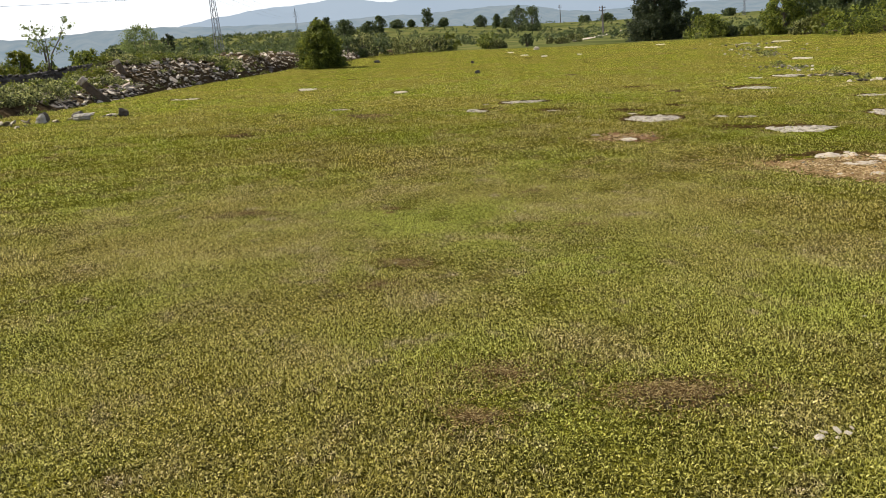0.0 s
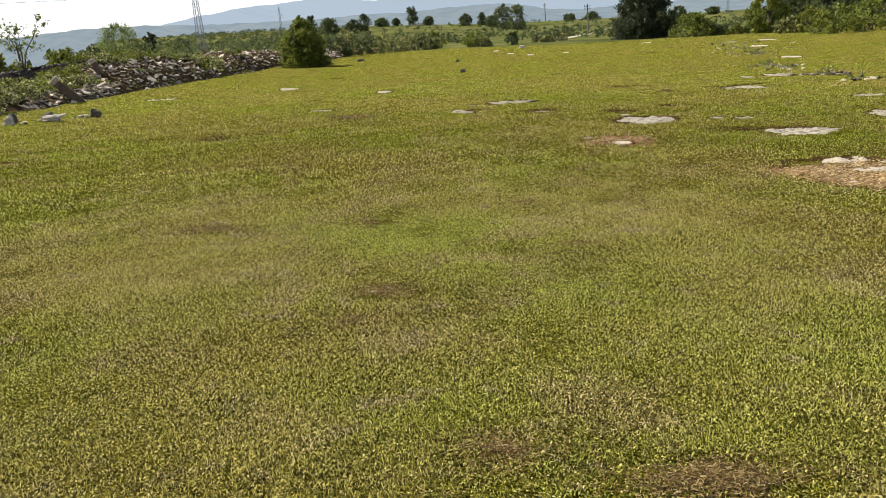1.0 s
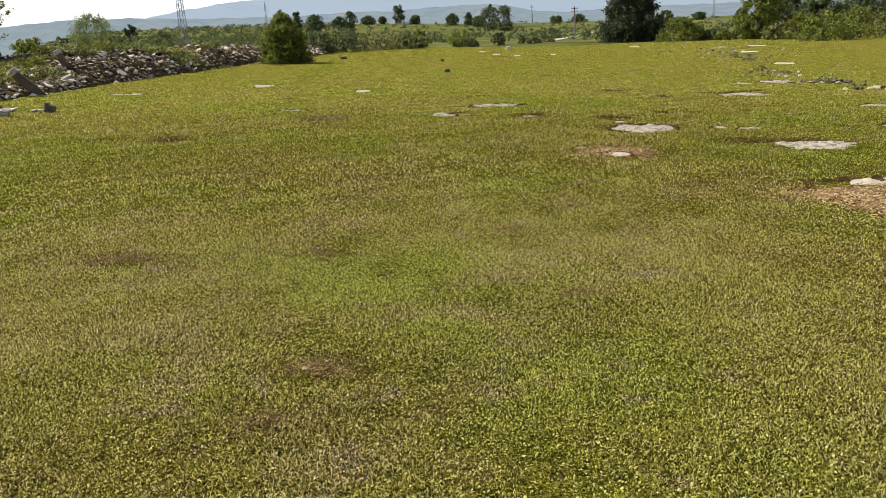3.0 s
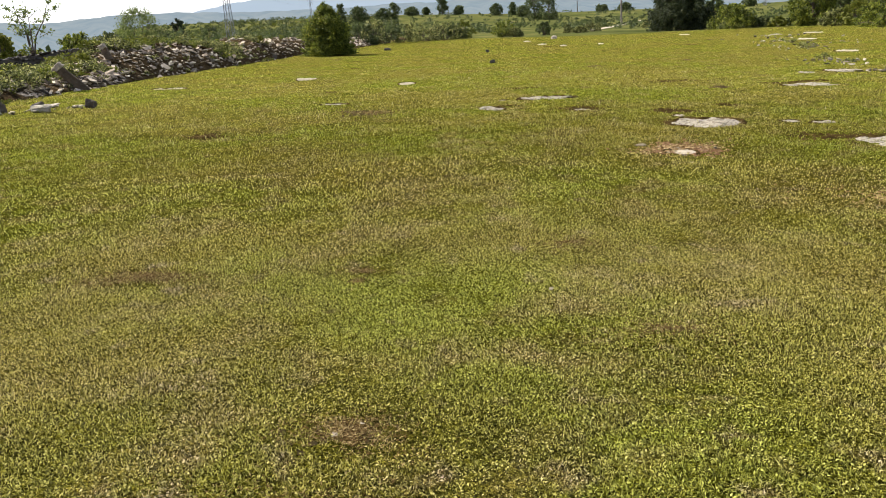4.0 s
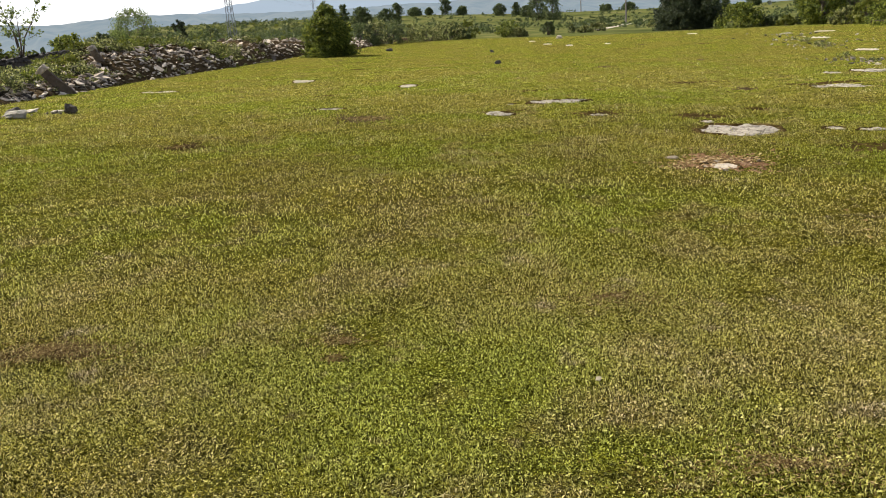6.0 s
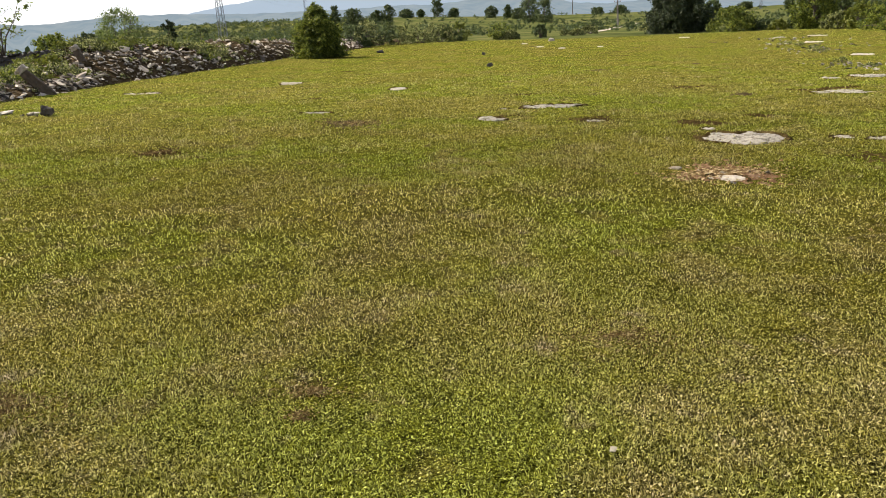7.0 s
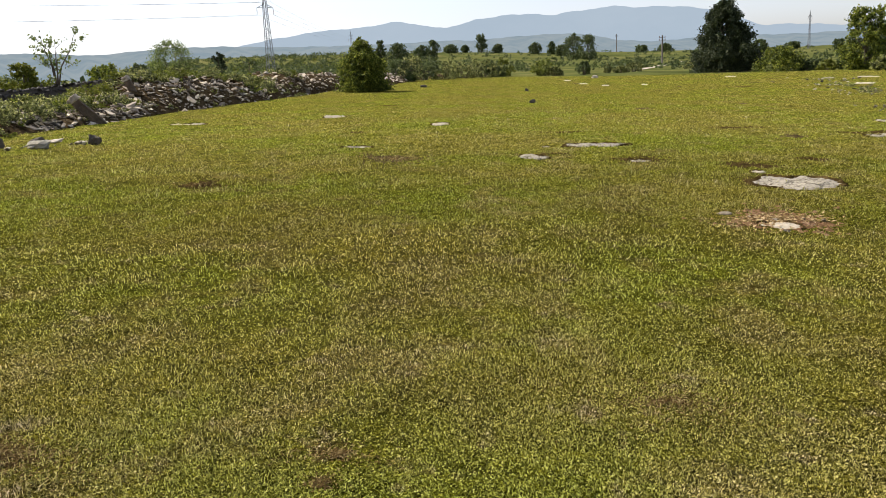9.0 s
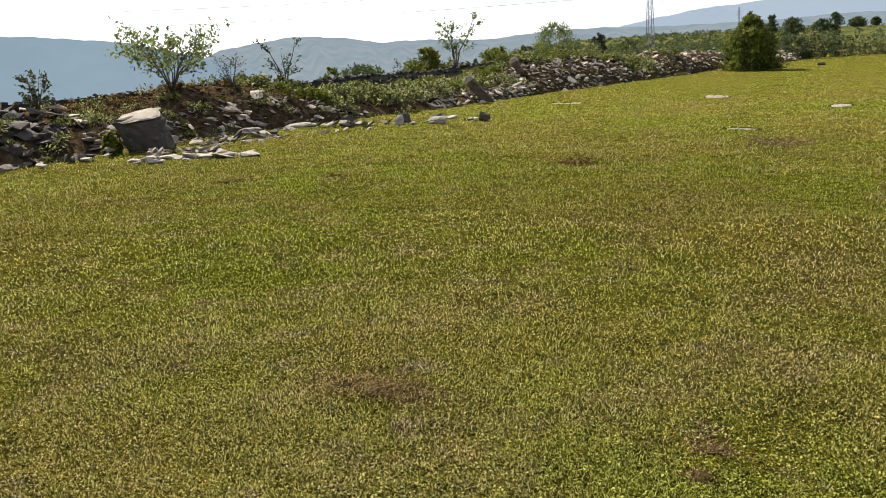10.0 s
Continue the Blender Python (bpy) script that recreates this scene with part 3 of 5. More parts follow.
def clods(y0, y1, n, seed):
    """Crumbled earth over the bank."""
    rng = random.Random(seed)
    spots = []
    for i in range(n):
        y, u = rng.uniform(y0, y1), rng.uniform(0.02, 0.9)
        x = float(foot_x(y)) - 6.2 * u
        spots.append((x, y, float(bank_z(x, y)), rng.uniform(0.05, 0.2), rng.randrange(99999)))
    return tagged(new("earth_clods", joined_stones("earth_clods", spots, BANK_SOIL)), "crumbled brown earth and clods over the bank", "earth", kind="stuff")


clods(12, 45, 3600, 3)
clods(45, 80, 900, 4)
clods(17, 26, 1500, 5)


def dry_wall(pts, height, seed):
    """A dry-stone wall: a packed core with rows of rough stones proud of it."""
    base = thing("dry_stone_wall", pose(pts[0][0], pts[0][1], pts[0][2]), "old dry-stone wall behind the bank, coloured dark for its backlit side", "stone wall")
    inv = base.matrix_basis.inverted()
    rng = random.Random(seed)
    spots, loose, core = [], 0, bmesh.new()
    for (xa, ya, za), (xb, yb, zb) in zip(pts, pts[1:]):
        n = max(1, int(math.hypot(xb - xa, yb - ya) / 0.36))
        ring = []
        for (px, py, pz) in ((xa, ya, za), (xb, yb, zb)):
            ring.append([core.verts.new(inv @ Vector((px + dx, py, pz + dz))) for dx, dz in ((-0.3, -height - 0.8), (0.22, -height - 0.8), (0.12, -0.09), (-0.18, -0.09))])
        for j in range(4):
            core.faces.new((ring[0][j], ring[0][(j + 1) % 4], ring[1][(j + 1) % 4], ring[1][j]))
        for i in range(n):
            f = (i + 0.5) / n
            for row in range(3):
                for side in (0.2, -0.1):
                    x, y = xa + (xb - xa) * f + side + rng.uniform(-0.05, 0.05), ya + (yb - ya) * f + rng.uniform(-0.1, 0.1)
                    z = za + (zb - za) * f - 0.18 * row - 0.08 + rng.uniform(-0.04, 0.04)
                    s, k = rng.uniform(0.18, 0.32), rng.randrange(99999)
                    if loose < 220 and side > 0 and ya < 34 and row < 2:
                        ob = part("stone", WALL_STONES[k % len(WALL_STONES)], base, at=inv @ placed(x, y, z, rng.uniform(-25, 25) + 90, s, rng.uniform(-12, 12), rng.uniform(-12, 12)))
                        loose += 1
                    else:
                        v = inv @ Vector((x, y, z))
                        spots.append((v.x, v.y, v.z, s, k))
    part("wall_core", mesh_bm("wall_core", core, SHADED_DARK_STONE), base)
    ob = part("stone_courses", joined_stones("stone_courses", spots, SHADED_DARK_STONE), base)
    ob["kind"] = "stuff"


WALL_STONES = [hull_mesh("stone", SHADED_DARK_STONE, 300 + i, 12, (1, 0.7, 0.5)) for i in range(6)]
dry_wall([(-21.5, 12, 1.35), (-20.6, 17, 1.42), (-20, 21, 1.5), (-20, 25, 1.46), (-20, 29, 1.46), (-20, 33, 1.56), (-20, 37.5, 1.56), (-20, 44.5, 1.84), (-20, 52, 1.9)], 0.9, 11)

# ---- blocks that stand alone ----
# dark body and pale plate, tilted to the camera's view, imitate shade and sun
boulder = thing("boulder", placed(-15.02, 17.66, ground_z(-15.2, 17.7) - 0.08, 40), "large squarish limestone boulder, coloured dark for shaded sides and pale for a sunlit top", "boulder",
                me=rough_block("boulder", SHADED_STONE, 2, (0.92, 0.78, 0.84), 4, 0.075, -0.04, (-0.18, 0.04), (-0.05, 0.25)))
part("weathered_top", rough_block("weathered_top", PALE_ROCK, 9, (0.88, 0.76, 0.06), 3, 0.10, 0.14, worn=0.2), boulder, "pale top plate coloured as if sunlit", placed(-0.20, 0.03, 0.83, 0, 1.0, 17, -4))


def block(x, y, size, seed, mat, label, turn=0, name="stone_block", tilt=0, lean=0, rough=0.10):
    return thing(name, placed(x, y, ground_z(x, y) - 0.04 * size[2], turn, 1.0, tilt, lean), label, "stone", "loose stones by the bank", me=rough_block(name, mat, seed, size, 3, rough, 0.2, (0, 0), (0.2 * math.sin(seed), 0.25 * math.cos(seed)), 0.2))


block(-10.55, 25.4, (0.33, 0.30, 0.26), 5, SHADED_STONE, "dark squarish stone block lying on the turf", 20)
block(-11.35, 24.2, (0.54, 0.39, 0.21), 6, LIMESTONE, "low rounded pale limestone block on the turf", -15)
block(-11.75, 24.9, (0.39, 0.30, 0.24), 7, SHADED_STONE, "brown rough stone block", 40)
block(-12.55, 24.1, (0.29, 0.25, 0.24), 8, LIMESTONE, "upright pale chunk of limestone", 10)
block(-12.9, 24.9, (0.32, 0.23, 0.29), 9, SHADED_STONE, "brown pointed stone on the turf", 50)
block(-11.15, 25.9, (0.34, 0.22, 0.07), 12, PALE_ROCK, "flat pale stone behind a block", 5)
block(-12.0, 26.0, (0.50, 0.25, 0.10), 13, PALE_ROCK, "thin pale stone slab lying flat", -8)
block(-15.2, 23.0, (1.0, 0.6, 0.13), 14, LIMESTONE, "broad pale limestone block at the bank's foot", 12)
block(-15.6, 21.4, (0.95, 0.55, 0.14), 15, LIMESTONE, "broad pale limestone slab at the bank's foot", -20)
block(-14.0, 23.6, (0.42, 0.3, 0.24), 16, SHADED_DARK_STONE, "dark angular stone block", 30)


def stone_post(foot, top, w, label, seed):
    a, b = Vector(foot), Vector(top)
    ob = thing("stone_post", Matrix.Translation(a) @ (b - a).to_track_quat("Z", "Y").to_matrix().to_4x4(), label, "stone post", "leaning stone posts", me=rough_block("stone_post", POST_STONE, seed, (w, w * 0.8, (b - a).length), 3, 0.05, 0.05))
    part("broken_end", rough_block("broken_end", PALE_ROCK, seed + 3, (w * 1.12, w * 0.92, 0.2), 2, 0.08), ob, "pale freshly broken end", Matrix.Translation((0, 0, (b - a).length - 0.09)))
    return ob


stone_post((-14.45, 33.6, -0.05), (-15.3, 33.2, 1.02), 0.44, "leaning weathered stone post with a pale broken end", 21)
stone_post((-15.95, 40.1, 0.35), (-16.5, 39.9, 1.70), 0.36, "upright leaning stone post set in rubble", 22)

# flat broken plates lying on the turf before the boulder
rng = random.Random(5)
for i in range(34):
    f = rng.random()
    x, y = -13.2 + 1.5 * f + rng.uniform(-0.35, 0.35), 15.9 + 1.4 * f + rng.uniform(-0.4, 0.4)
    s = rng.uniform(0.18, 0.48)
    thing("flat_stone", placed(x, y, ground_z(x, y) + 0.10 * s, rng.uniform(0, 360), s, rng.uniform(-14, 14), rng.uniform(-14, 14)), "flat pale broken stone plate on the turf", "stone", "flat stones on the turf", me=PALE_STONES[i % 9])
    BARE.append((x, y, 0.4 * s, 0.4 * s, 0.7))

# ---- bedrock and bare soil in the meadow ----
rock_slab(4.50, 17.9, 1.35, 1.45, 0.045, 31, label="broad pale limestone slab flush with the turf")
rock_slab(4.32, 19.2, 0.26, 0.30, 0.05, 32, PALE_ROCK, label="small pale stone beside a limestone slab")
soil_patch(4.5, 20.1, 0.9, 1.0, 33, DARK_SOIL, "dark bare soil behind a limestone slab")
soil_patch(4.0, 18.1, 0.5, 0.9, 34, DARK_SOIL, "dark bare soil at a slab's edge")
soil_patch(5.86, 20.9, 0.6, 0.5, 35, DARK_SOIL, "dark tufty bare spot")
soil_patch(3.28, 15.05, 1.5, 1.25, 36, RED_SOIL, "reddish bare soil round a small limestone outcrop", -22)
rock_slab(3.2, 14.73, 0.5, 0.36, 0.035, 37, PALE_ROCK, -20, "small pale limestone outcrop in red soil")
rock_slab(2.75, 15.4, 0.18, 0.14, 0.025, 38, RUBBLE, 0, "brownish stone in red soil")
rock_slab(0.65, 21.6, 0.66, 0.62, 0.05, 39)
rock_slab(2.12, 23.8, 1.45, 0.75, 0.05, 40, turn=8)
rock_slab(1.05, 23.85, 0.3, 0.3, 0.04, 41)
rock_slab(2.65, 20.9, 0.5, 0.42, 0.04, 42)
soil_patch(2.7, 21.15, 1.2, 0.9, 43, DARK_SOIL, "dark soil round a limestone outcrop")
soil_patch(0.7, 22.1, 0.9, 0.7, 44, DARK_SOIL, "dark soil behind a limestone outcrop")
rock_slab(-6.4, 35.6, 0.85, 1.1, 0.09, 45, PALE_ROCK)
rock_slab(-10.8, 32.3, 1.3, 0.6, 0.05, 46, PALE_ROCK)
rock_slab(-3.4, 24.0, 0.75, 0.28, 0.03, 47)
soil_patch(-2.3, 21.7, 1.4, 1.8, 48, LITTER, "worn dry patch of turf with stones", 10, clear=0.6)
soil_patch(-4.98, 18.15, 0.85, 0.8, 49, DARK_SOIL, "dark bare spot in the turf", 20)
rock_slab(-2.0, 31.3, 0.65, 0.9, 0.05, 50, PALE_ROCK)
rock_slab(6.65, 15.05, 1.55, 1.45, 0.05, 51, label="broad pitted limestone slab with a notched rim")
soil_patch(6.2, 15.9, 1.5, 0.9, 52, DARK_SOIL, "dark soil along a slab's rim")
soil_patch(5.5, 10.7, 1.9, 2.6, 53, PALE_SOIL, "ochre bare soil with straw and broken bedrock", 12, 0.012, 0.95, 0.012)
soil_patch(5.0, 11.2, 1.2, 1.0, 153, PALE_SOIL, "ochre bare soil with straw", 12, 0.012, 0.9, 0.012)
soil_patch(5.0, 9.95, 0.9, 1.5, 154, PALE_SOIL, "ochre bare soil with straw", 8, 0.012, 0.9, 0.012)
rock_slab(5.72, 11.75, 0.75, 0.5, 0.05, 54, PALE_ROCK, 0, "pale broken rock at the edge of bare ground", 0.9, 0)
rock_slab(5.75, 10.95, 0.7, 0.42, 0.05, 55, PALE_ROCK, 15, "pale broken rock in bare ground", 0.9, 0)
rock_slab(5.12, 10.85, 0.24, 0.2, 0.04, 56, PALE_ROCK, 0, "small pale broken rock in bare ground", 0.9, 0)
rock_slab(6.35, 11.3, 0.8, 0.5, 0.05, 57, PALE_ROCK, -10, "pale broken rock at the edge of bare ground", 0.9, 0)
rock_slab(5.3, 9.9, 0.3, 0.2, 0.03, 58, PALE_ROCK, 30, "small pale broken rock in bare ground", 0.9, 0)
# this lip's dark colour stands in for the shadow along the turf edge
part("shade_lip", lip_mesh(53, 2.0, 2.6, 0.16, 0.032), thing("turf_edge", pose(5.5, 10.6, ground_z(5.5, 10.75), 0, 0, 8), "torn turf edge round bare ground, coloured dark for its shadow", "turf edge"))
rock_slab(5.98, 17.75, 0.36, 0.3, 0.03, 60)
rock_slab(6.48, 17.55, 0.45, 0.3, 0.03, 61)
rock_slab(9.85, 25.8, 1.3, 1.3, 0.05, 62)
rock_slab(9.05, 25.6, 0.5, 0.5, 0.04, 63)
soil_patch(9.6, 26.6, 1.6, 0.8, 64, DARK_SOIL, "dark soil behind a bedrock slab")
rock_slab(12.75, 30.7, 1.1, 1.1, 0.06, 65)
rock_slab(11.5, 30.5, 0.55, 0.8, 0.05, 66)
rock_slab(11.4, 21.7, 1.0, 0.7, 0.05, 67)
rock_slab(9.5, 17.3, 0.95, 1.3, 0.05, 68)
rock_slab(19.4, 44.6, 1.1, 1.6, 0.08, 69, PALE_ROCK)
rock_slab(25.5, 64, 1.3, 1.8, 0.10, 70, PALE_ROCK)
rock_slab(32.3, 79, 1.9, 2.2, 0.10, 71, PALE_ROCK)
rock_slab(28.5, 78, 1.0, 1.6, 0.10, 72)
block(1.48, 44.2, (0.28, 0.24, 0.16), 73, SHADED_DARK_STONE, "small dark stone on the open meadow")
block(1.7, 61.3, (0.28, 0.24, 0.14), 74, SHADED_DARK_STONE, "small dark stone on the open meadow")
block(10.5, 98.0, (0.7, 0.5, 0.3), 75, PALE_ROCK, "small pale stone far out on the meadow")
block(-6.6, 73.0, (0.55, 0.4, 0.22), 76, SHADED_DARK_STONE, "dark stone far out on the meadow")
for x, y, w in ((7.0, 76, 0.8), (8.2, 70, 0.6), (11.4, 71, 0.5), (6.6, 88, 0.8), (24, 92, 1.0)):
    rock_slab(x, y, w, 1.6 * w, 0.08, int(x * 7 + y), PALE_ROCK, label="low pale stone flush with the far turf")


WEEDS = []


def scatter(x0, y0, x1, y1, wide, n, sizes, seed, label, shapes=GREY_STONES[:6] + PALE_STONES, steep=20, pile=0.0, strewn=False):
    g = random.Random(seed)
    knots = [g.random() for _ in range(3 + n // 8)]
    spots = []
    for i in range(n):
        f = g.choice(knots) + g.gauss(0, 0.05)
        x, y = x0 + (x1 - x0) * f + g.gauss(0, wide), y0 + (y1 - y0) * f + g.gauss(0, wide)
        s = g.uniform(*sizes)
        if strewn:
            spots.append((x, y, ground_z(x, y) + 0.12 * s, s, g.randrange(9999)))
            continue
        thing("loose_stone", placed(x, y, ground_z(x, y) + 0.12 * s + pile * g.random(), g.uniform(0, 360), s, g.uniform(-steep, steep), g.uniform(-steep, steep)), label, "stone", "stones strewn over the meadow", me=shapes[g.randrange(len(shapes))])
    if spots:
        tagged(new("strewn_stones", joined_stones("strewn_stones", spots, FIELD_STONE)), label, "stones", kind="stuff")


scatter(13.4, 29.6, 14.8, 29.7, 0.28, 22, (0.12, 0.36), 1, "dark and pale broken stones in a low pile")
scatter(13.2, 26.5, 14.2, 26.6, 0.2, 12, (0.10, 0.34), 2, "dark and pale broken stones in a low pile")
scatter(14.9, 33.5, 15.6, 40.0, 0.55, 34, (0.08, 0.30), 3, "small grey and pale stones strewn over the turf", strewn=True)
scatter(18.6, 48.0, 23.0, 65.0, 0.8, 58, (0.08, 0.28), 4, "low scattered line of grey and pale stones", strewn=True)
scatter(20.0, 48.0, 24.5, 58.0, 1.2, 26, (0.08, 0.3), 5, "small grey and pale stones strewn over the turf", strewn=True)
scatter(24.0, 66.0, 31.0, 84.0, 1.6, 24, (0.12, 0.4), 9, "small grey and pale stones strewn over the turf", strewn=True)
scatter(5.1, 10.0, 5.9, 11.4, 0.3, 60, (0.02, 0.09), 10, "small broken stones lying on bare soil", strewn=True)
scatter(2.8, 15.2, 3.7, 14.8, 0.18, 22, (0.03, 0.10), 11, "small broken stones lying on reddish soil", strewn=True)
scatter(-13.2, 22.0, -11.0, 25.6, 0.35, 26, (0.08, 0.24), 6, "small pale broken stone at the bank's foot")
scatter(-15.2, 18.6, -13.4, 24.6, 0.4, 70, (0.09, 0.40), 17, "flat pale broken stone at the bank's foot", PALE_STONES + GREY_STONES[:4], 32, 0.06)
scatter(-14.0, 18.6, -13.4, 21.5, 0.25, 30, (0.08, 0.26), 7, "small pale broken stone at the bank's foot")
scatter(-14.15, 16.75, -13.1, 17.75, 0.13, 64, (0.07, 0.26), 27, "thin pale broken stone of a low pile", PALE_STONES + STONES, 38, 0.09)
scatter(-15.4, 14.6, -14.6, 17.0, 0.3, 40, (0.08, 0.34), 28, "broken stone at the foot of the dark heap", GREY_STONES + PALE_STONES, 35, 0.06)
for i, (x, y) in enumerate(((15.3, 35.5), (15.6, 38.5), (14.2, 29.9), (20.1, 51.0), (21.0, 54.0), (21.8, 57.5), (22.6, 62.0), (19.2, 49.0), (13.7, 26.8))):
    WEEDS.append((x, y))
# low dark hummocks and thin spots in the far turf
g = random.Random(77)
for i in range(26):
    y = g.uniform(24, 85)
    x = g.uniform(-0.16, 0.30) * y
    soil_patch(x, y, g.uniform(0.5, 1.5), g.uniform(0.3, 0.8), 700 + i, g.choice((DARK_SOIL, LITTER)), "thin dark spot in the far turf", g.uniform(-20, 20), 0.01, 0.6, 0.05)
# worn, dry and brown spots
soil_patch(0.98, 3.42, 0.85, 0.42, 81, LITTER, "brown worn spot in the turf", 0, 0.008, 0.36, 0.012)
soil_patch(0.05, 3.2, 0.3, 0.22, 82, LITTER, "brown worn spot in the turf", 0, 0.008, 0.34, 0.012)
soil_patch(-0.47, 6.26, 0.5, 0.4, 83, LITTER, "dry worn spot in the turf", 0, 0.008, 0.36, 0.014)
soil_patch(-2.4, 8.8, 0.85, 0.4, 84, DARK_SOIL, "dark worn spot in the turf", 5, 0.008, 0.36, 0.014)
soil_patch(-0.76, 8.72, 0.15, 0.14, 85, PALE_SOIL, "small ochre bare spot in the turf", 0, 0.008, 0.6, 0.012)
soil_patch(-8.1, 15.55, 0.5, 0.3, 86, DARK_SOIL, "dark bare spot in the turf")
soil_patch(-9.45, 14.5, 0.5, 0.4, 87, DARK_SOIL, "dark bare spot in the turf")
for x, y, s, i in ((1.43, 2.94, 0.055, 1), (1.53, 3.0, 0.05, 2), (1.56, 2.97, 0.035, 3), (1.22, 2.86, 0.02, 4), (2.33, 4.36, 0.03, 5), (0.62, 8.25, 0.04, 6), (-0.52, 6.22, 0.05, 7), (-0.42, 6.33, 0.03, 8), (1.47, 2.99, 0.035, 9), (1.5, 2.93, 0.03, 10), (1.60, 3.02, 0.028, 11)):
    thing("pale_pebble", placed(x, y, ground_z(x, y) + 0.016, 40 * i, s), "small whitish stone lying in the grass", "pebble", "pebbles in the grass", me=PALE_STONES[i % 9])

# ---- trees and shrubs ----


def leaf_cards(rng, centres, radii, n, size, twigs=8):
    """n leaf quads set along short twigs that spring outward and upward from each clump."""
    odds = radii ** 1.6
    k = rng.choice(len(centres), n, p=odds / odds.sum())
    mid = centres.mean(0)
    out = centres - mid
    out = out / np.maximum(1e-6, np.linalg.norm(out, axis=1))[:, None]
    way = rng.normal(size=(len(centres), twigs, 3)) + 0.7 * out[:, None, :] + (0, 0, 0.45)
    way /= np.linalg.norm(way, axis=2)[:, :, None]
    d = way[k, rng.integers(0, twigs, n)]
    r = rng.uniform(0.0, 1.0, n) ** 0.75 * 1.3
    p = centres[k] + d * (radii[k] * r)[:, None] + rng.normal(size=(n, 3)) * (0.13 * radii[k])[:, None]
    u = rng.normal(size=(n, 3)) + 0.8 * d
    u /= np.linalg.norm(u, axis=1)[:, None]
    w = np.cross(u, rng.normal(size=(n, 3)))
    w /= np.linalg.norm(w, axis=1)[:, None]
    s = (size * rng.uniform(0.6, 1.4, n))[:, None]
    v = np.stack([p - u * s, p + w * s * 0.5, p + u * s, p - w * s * 0.5], 1).reshape(-1, 3)
    return v, np.arange(4 * n).reshape(n, 4)


def crown_clumps(rng, h0, h1, width, n, shape):
    """Centres and sizes of the clumps that make up a crown."""
    out, rad = [], []
    while len(out) < n:
        f = rng.random()
        if shape == "cone":
            env = max(0.03, (1 - f) ** 0.68)
        elif shape == "column":
            env = 0.55 + 0.45 * math.sin(math.pi * f ** 0.8)
        elif shape == "dome":
            env = math.sqrt(max(0.02, 1 - f * f))
        elif shape == "flame":
            env = max(0.05, (1 - f) ** 0.55 * min(1.0, 0.75 + 1.2 * f))
        else:
            env = math.sin(math.pi * min(1, 0.12 + 0.88 * f) ** 0.9) ** 0.6
        a, r = rng.uniform(0, 6.283), 0.5 * width * env * math.sqrt(rng.uniform(0.15, 1)) * rng.uniform(0.75, 1.12)
        out.append((r * math.cos(a), r * math.sin(a), h0 + (h1 - h0) * f))
        rad.append(width * rng.uniform(0.10, 0.19) * (0.35 + 0.65 * min(1, env * 1.3)))
    return np.array(out), np.array(rad)


def tree(name, x, y, z, h, w, shape, mat, seed, leaves, leaf, clumps=36, bare=0.15, label="", category="tree", group="trees", thick=0.03, full=1.0):
    rng = np.random.default_rng(seed)
    c, r = crown_clumps(rng, bare * h, h * 0.95, w, clumps, shape)
    r = r * full
    ob = thing(name, pose(x, y, z, 0, 0, seed * 37 % 360), label, category, group)
    bm = bmesh.new()
    top = Vector((rng.uniform(-0.1, 0.1) * w, rng.uniform(-0.1, 0.1) * w, h * 0.8))
    mid = Vector((rng.uniform(-0.06, 0.06) * w, rng.uniform(-0.06, 0.06) * w, h * 0.4))
    rad = thick * h
    tube(bm, [(0, 0, -0.3), (0, 0, 0.1 * h), mid, top], [rad, rad * 0.8, rad * 0.55, rad * 0.12], 7)
    for i in range(min(len(c), 16)):
        f = min(0.9, max(0.1, c[i][2] / h - 0.18))
        start = Vector((0, 0, 0)).lerp(mid, f / 0.5) if f < 0.5 else mid.lerp(top, (f - 0.5) / 0.5)
        start.z = f * h * 0.8
        end = Vector(c[i])
        bend = start.lerp(end, 0.5) + Vector((0, 0, 0.04 * h))
        tube(bm, [start, bend, end], [rad * 0.35, rad * 0.22, rad * 0.06], 5)
    part("trunk", mesh_bm("trunk", bm, BARK, True), ob)
    v, f = leaf_cards(rng, c, r, leaves, leaf)
    v[:, 2] = np.maximum(v[:, 2], 0.01)
    part("crown", mesh_np("crown", v, f, mat), ob)
    return ob


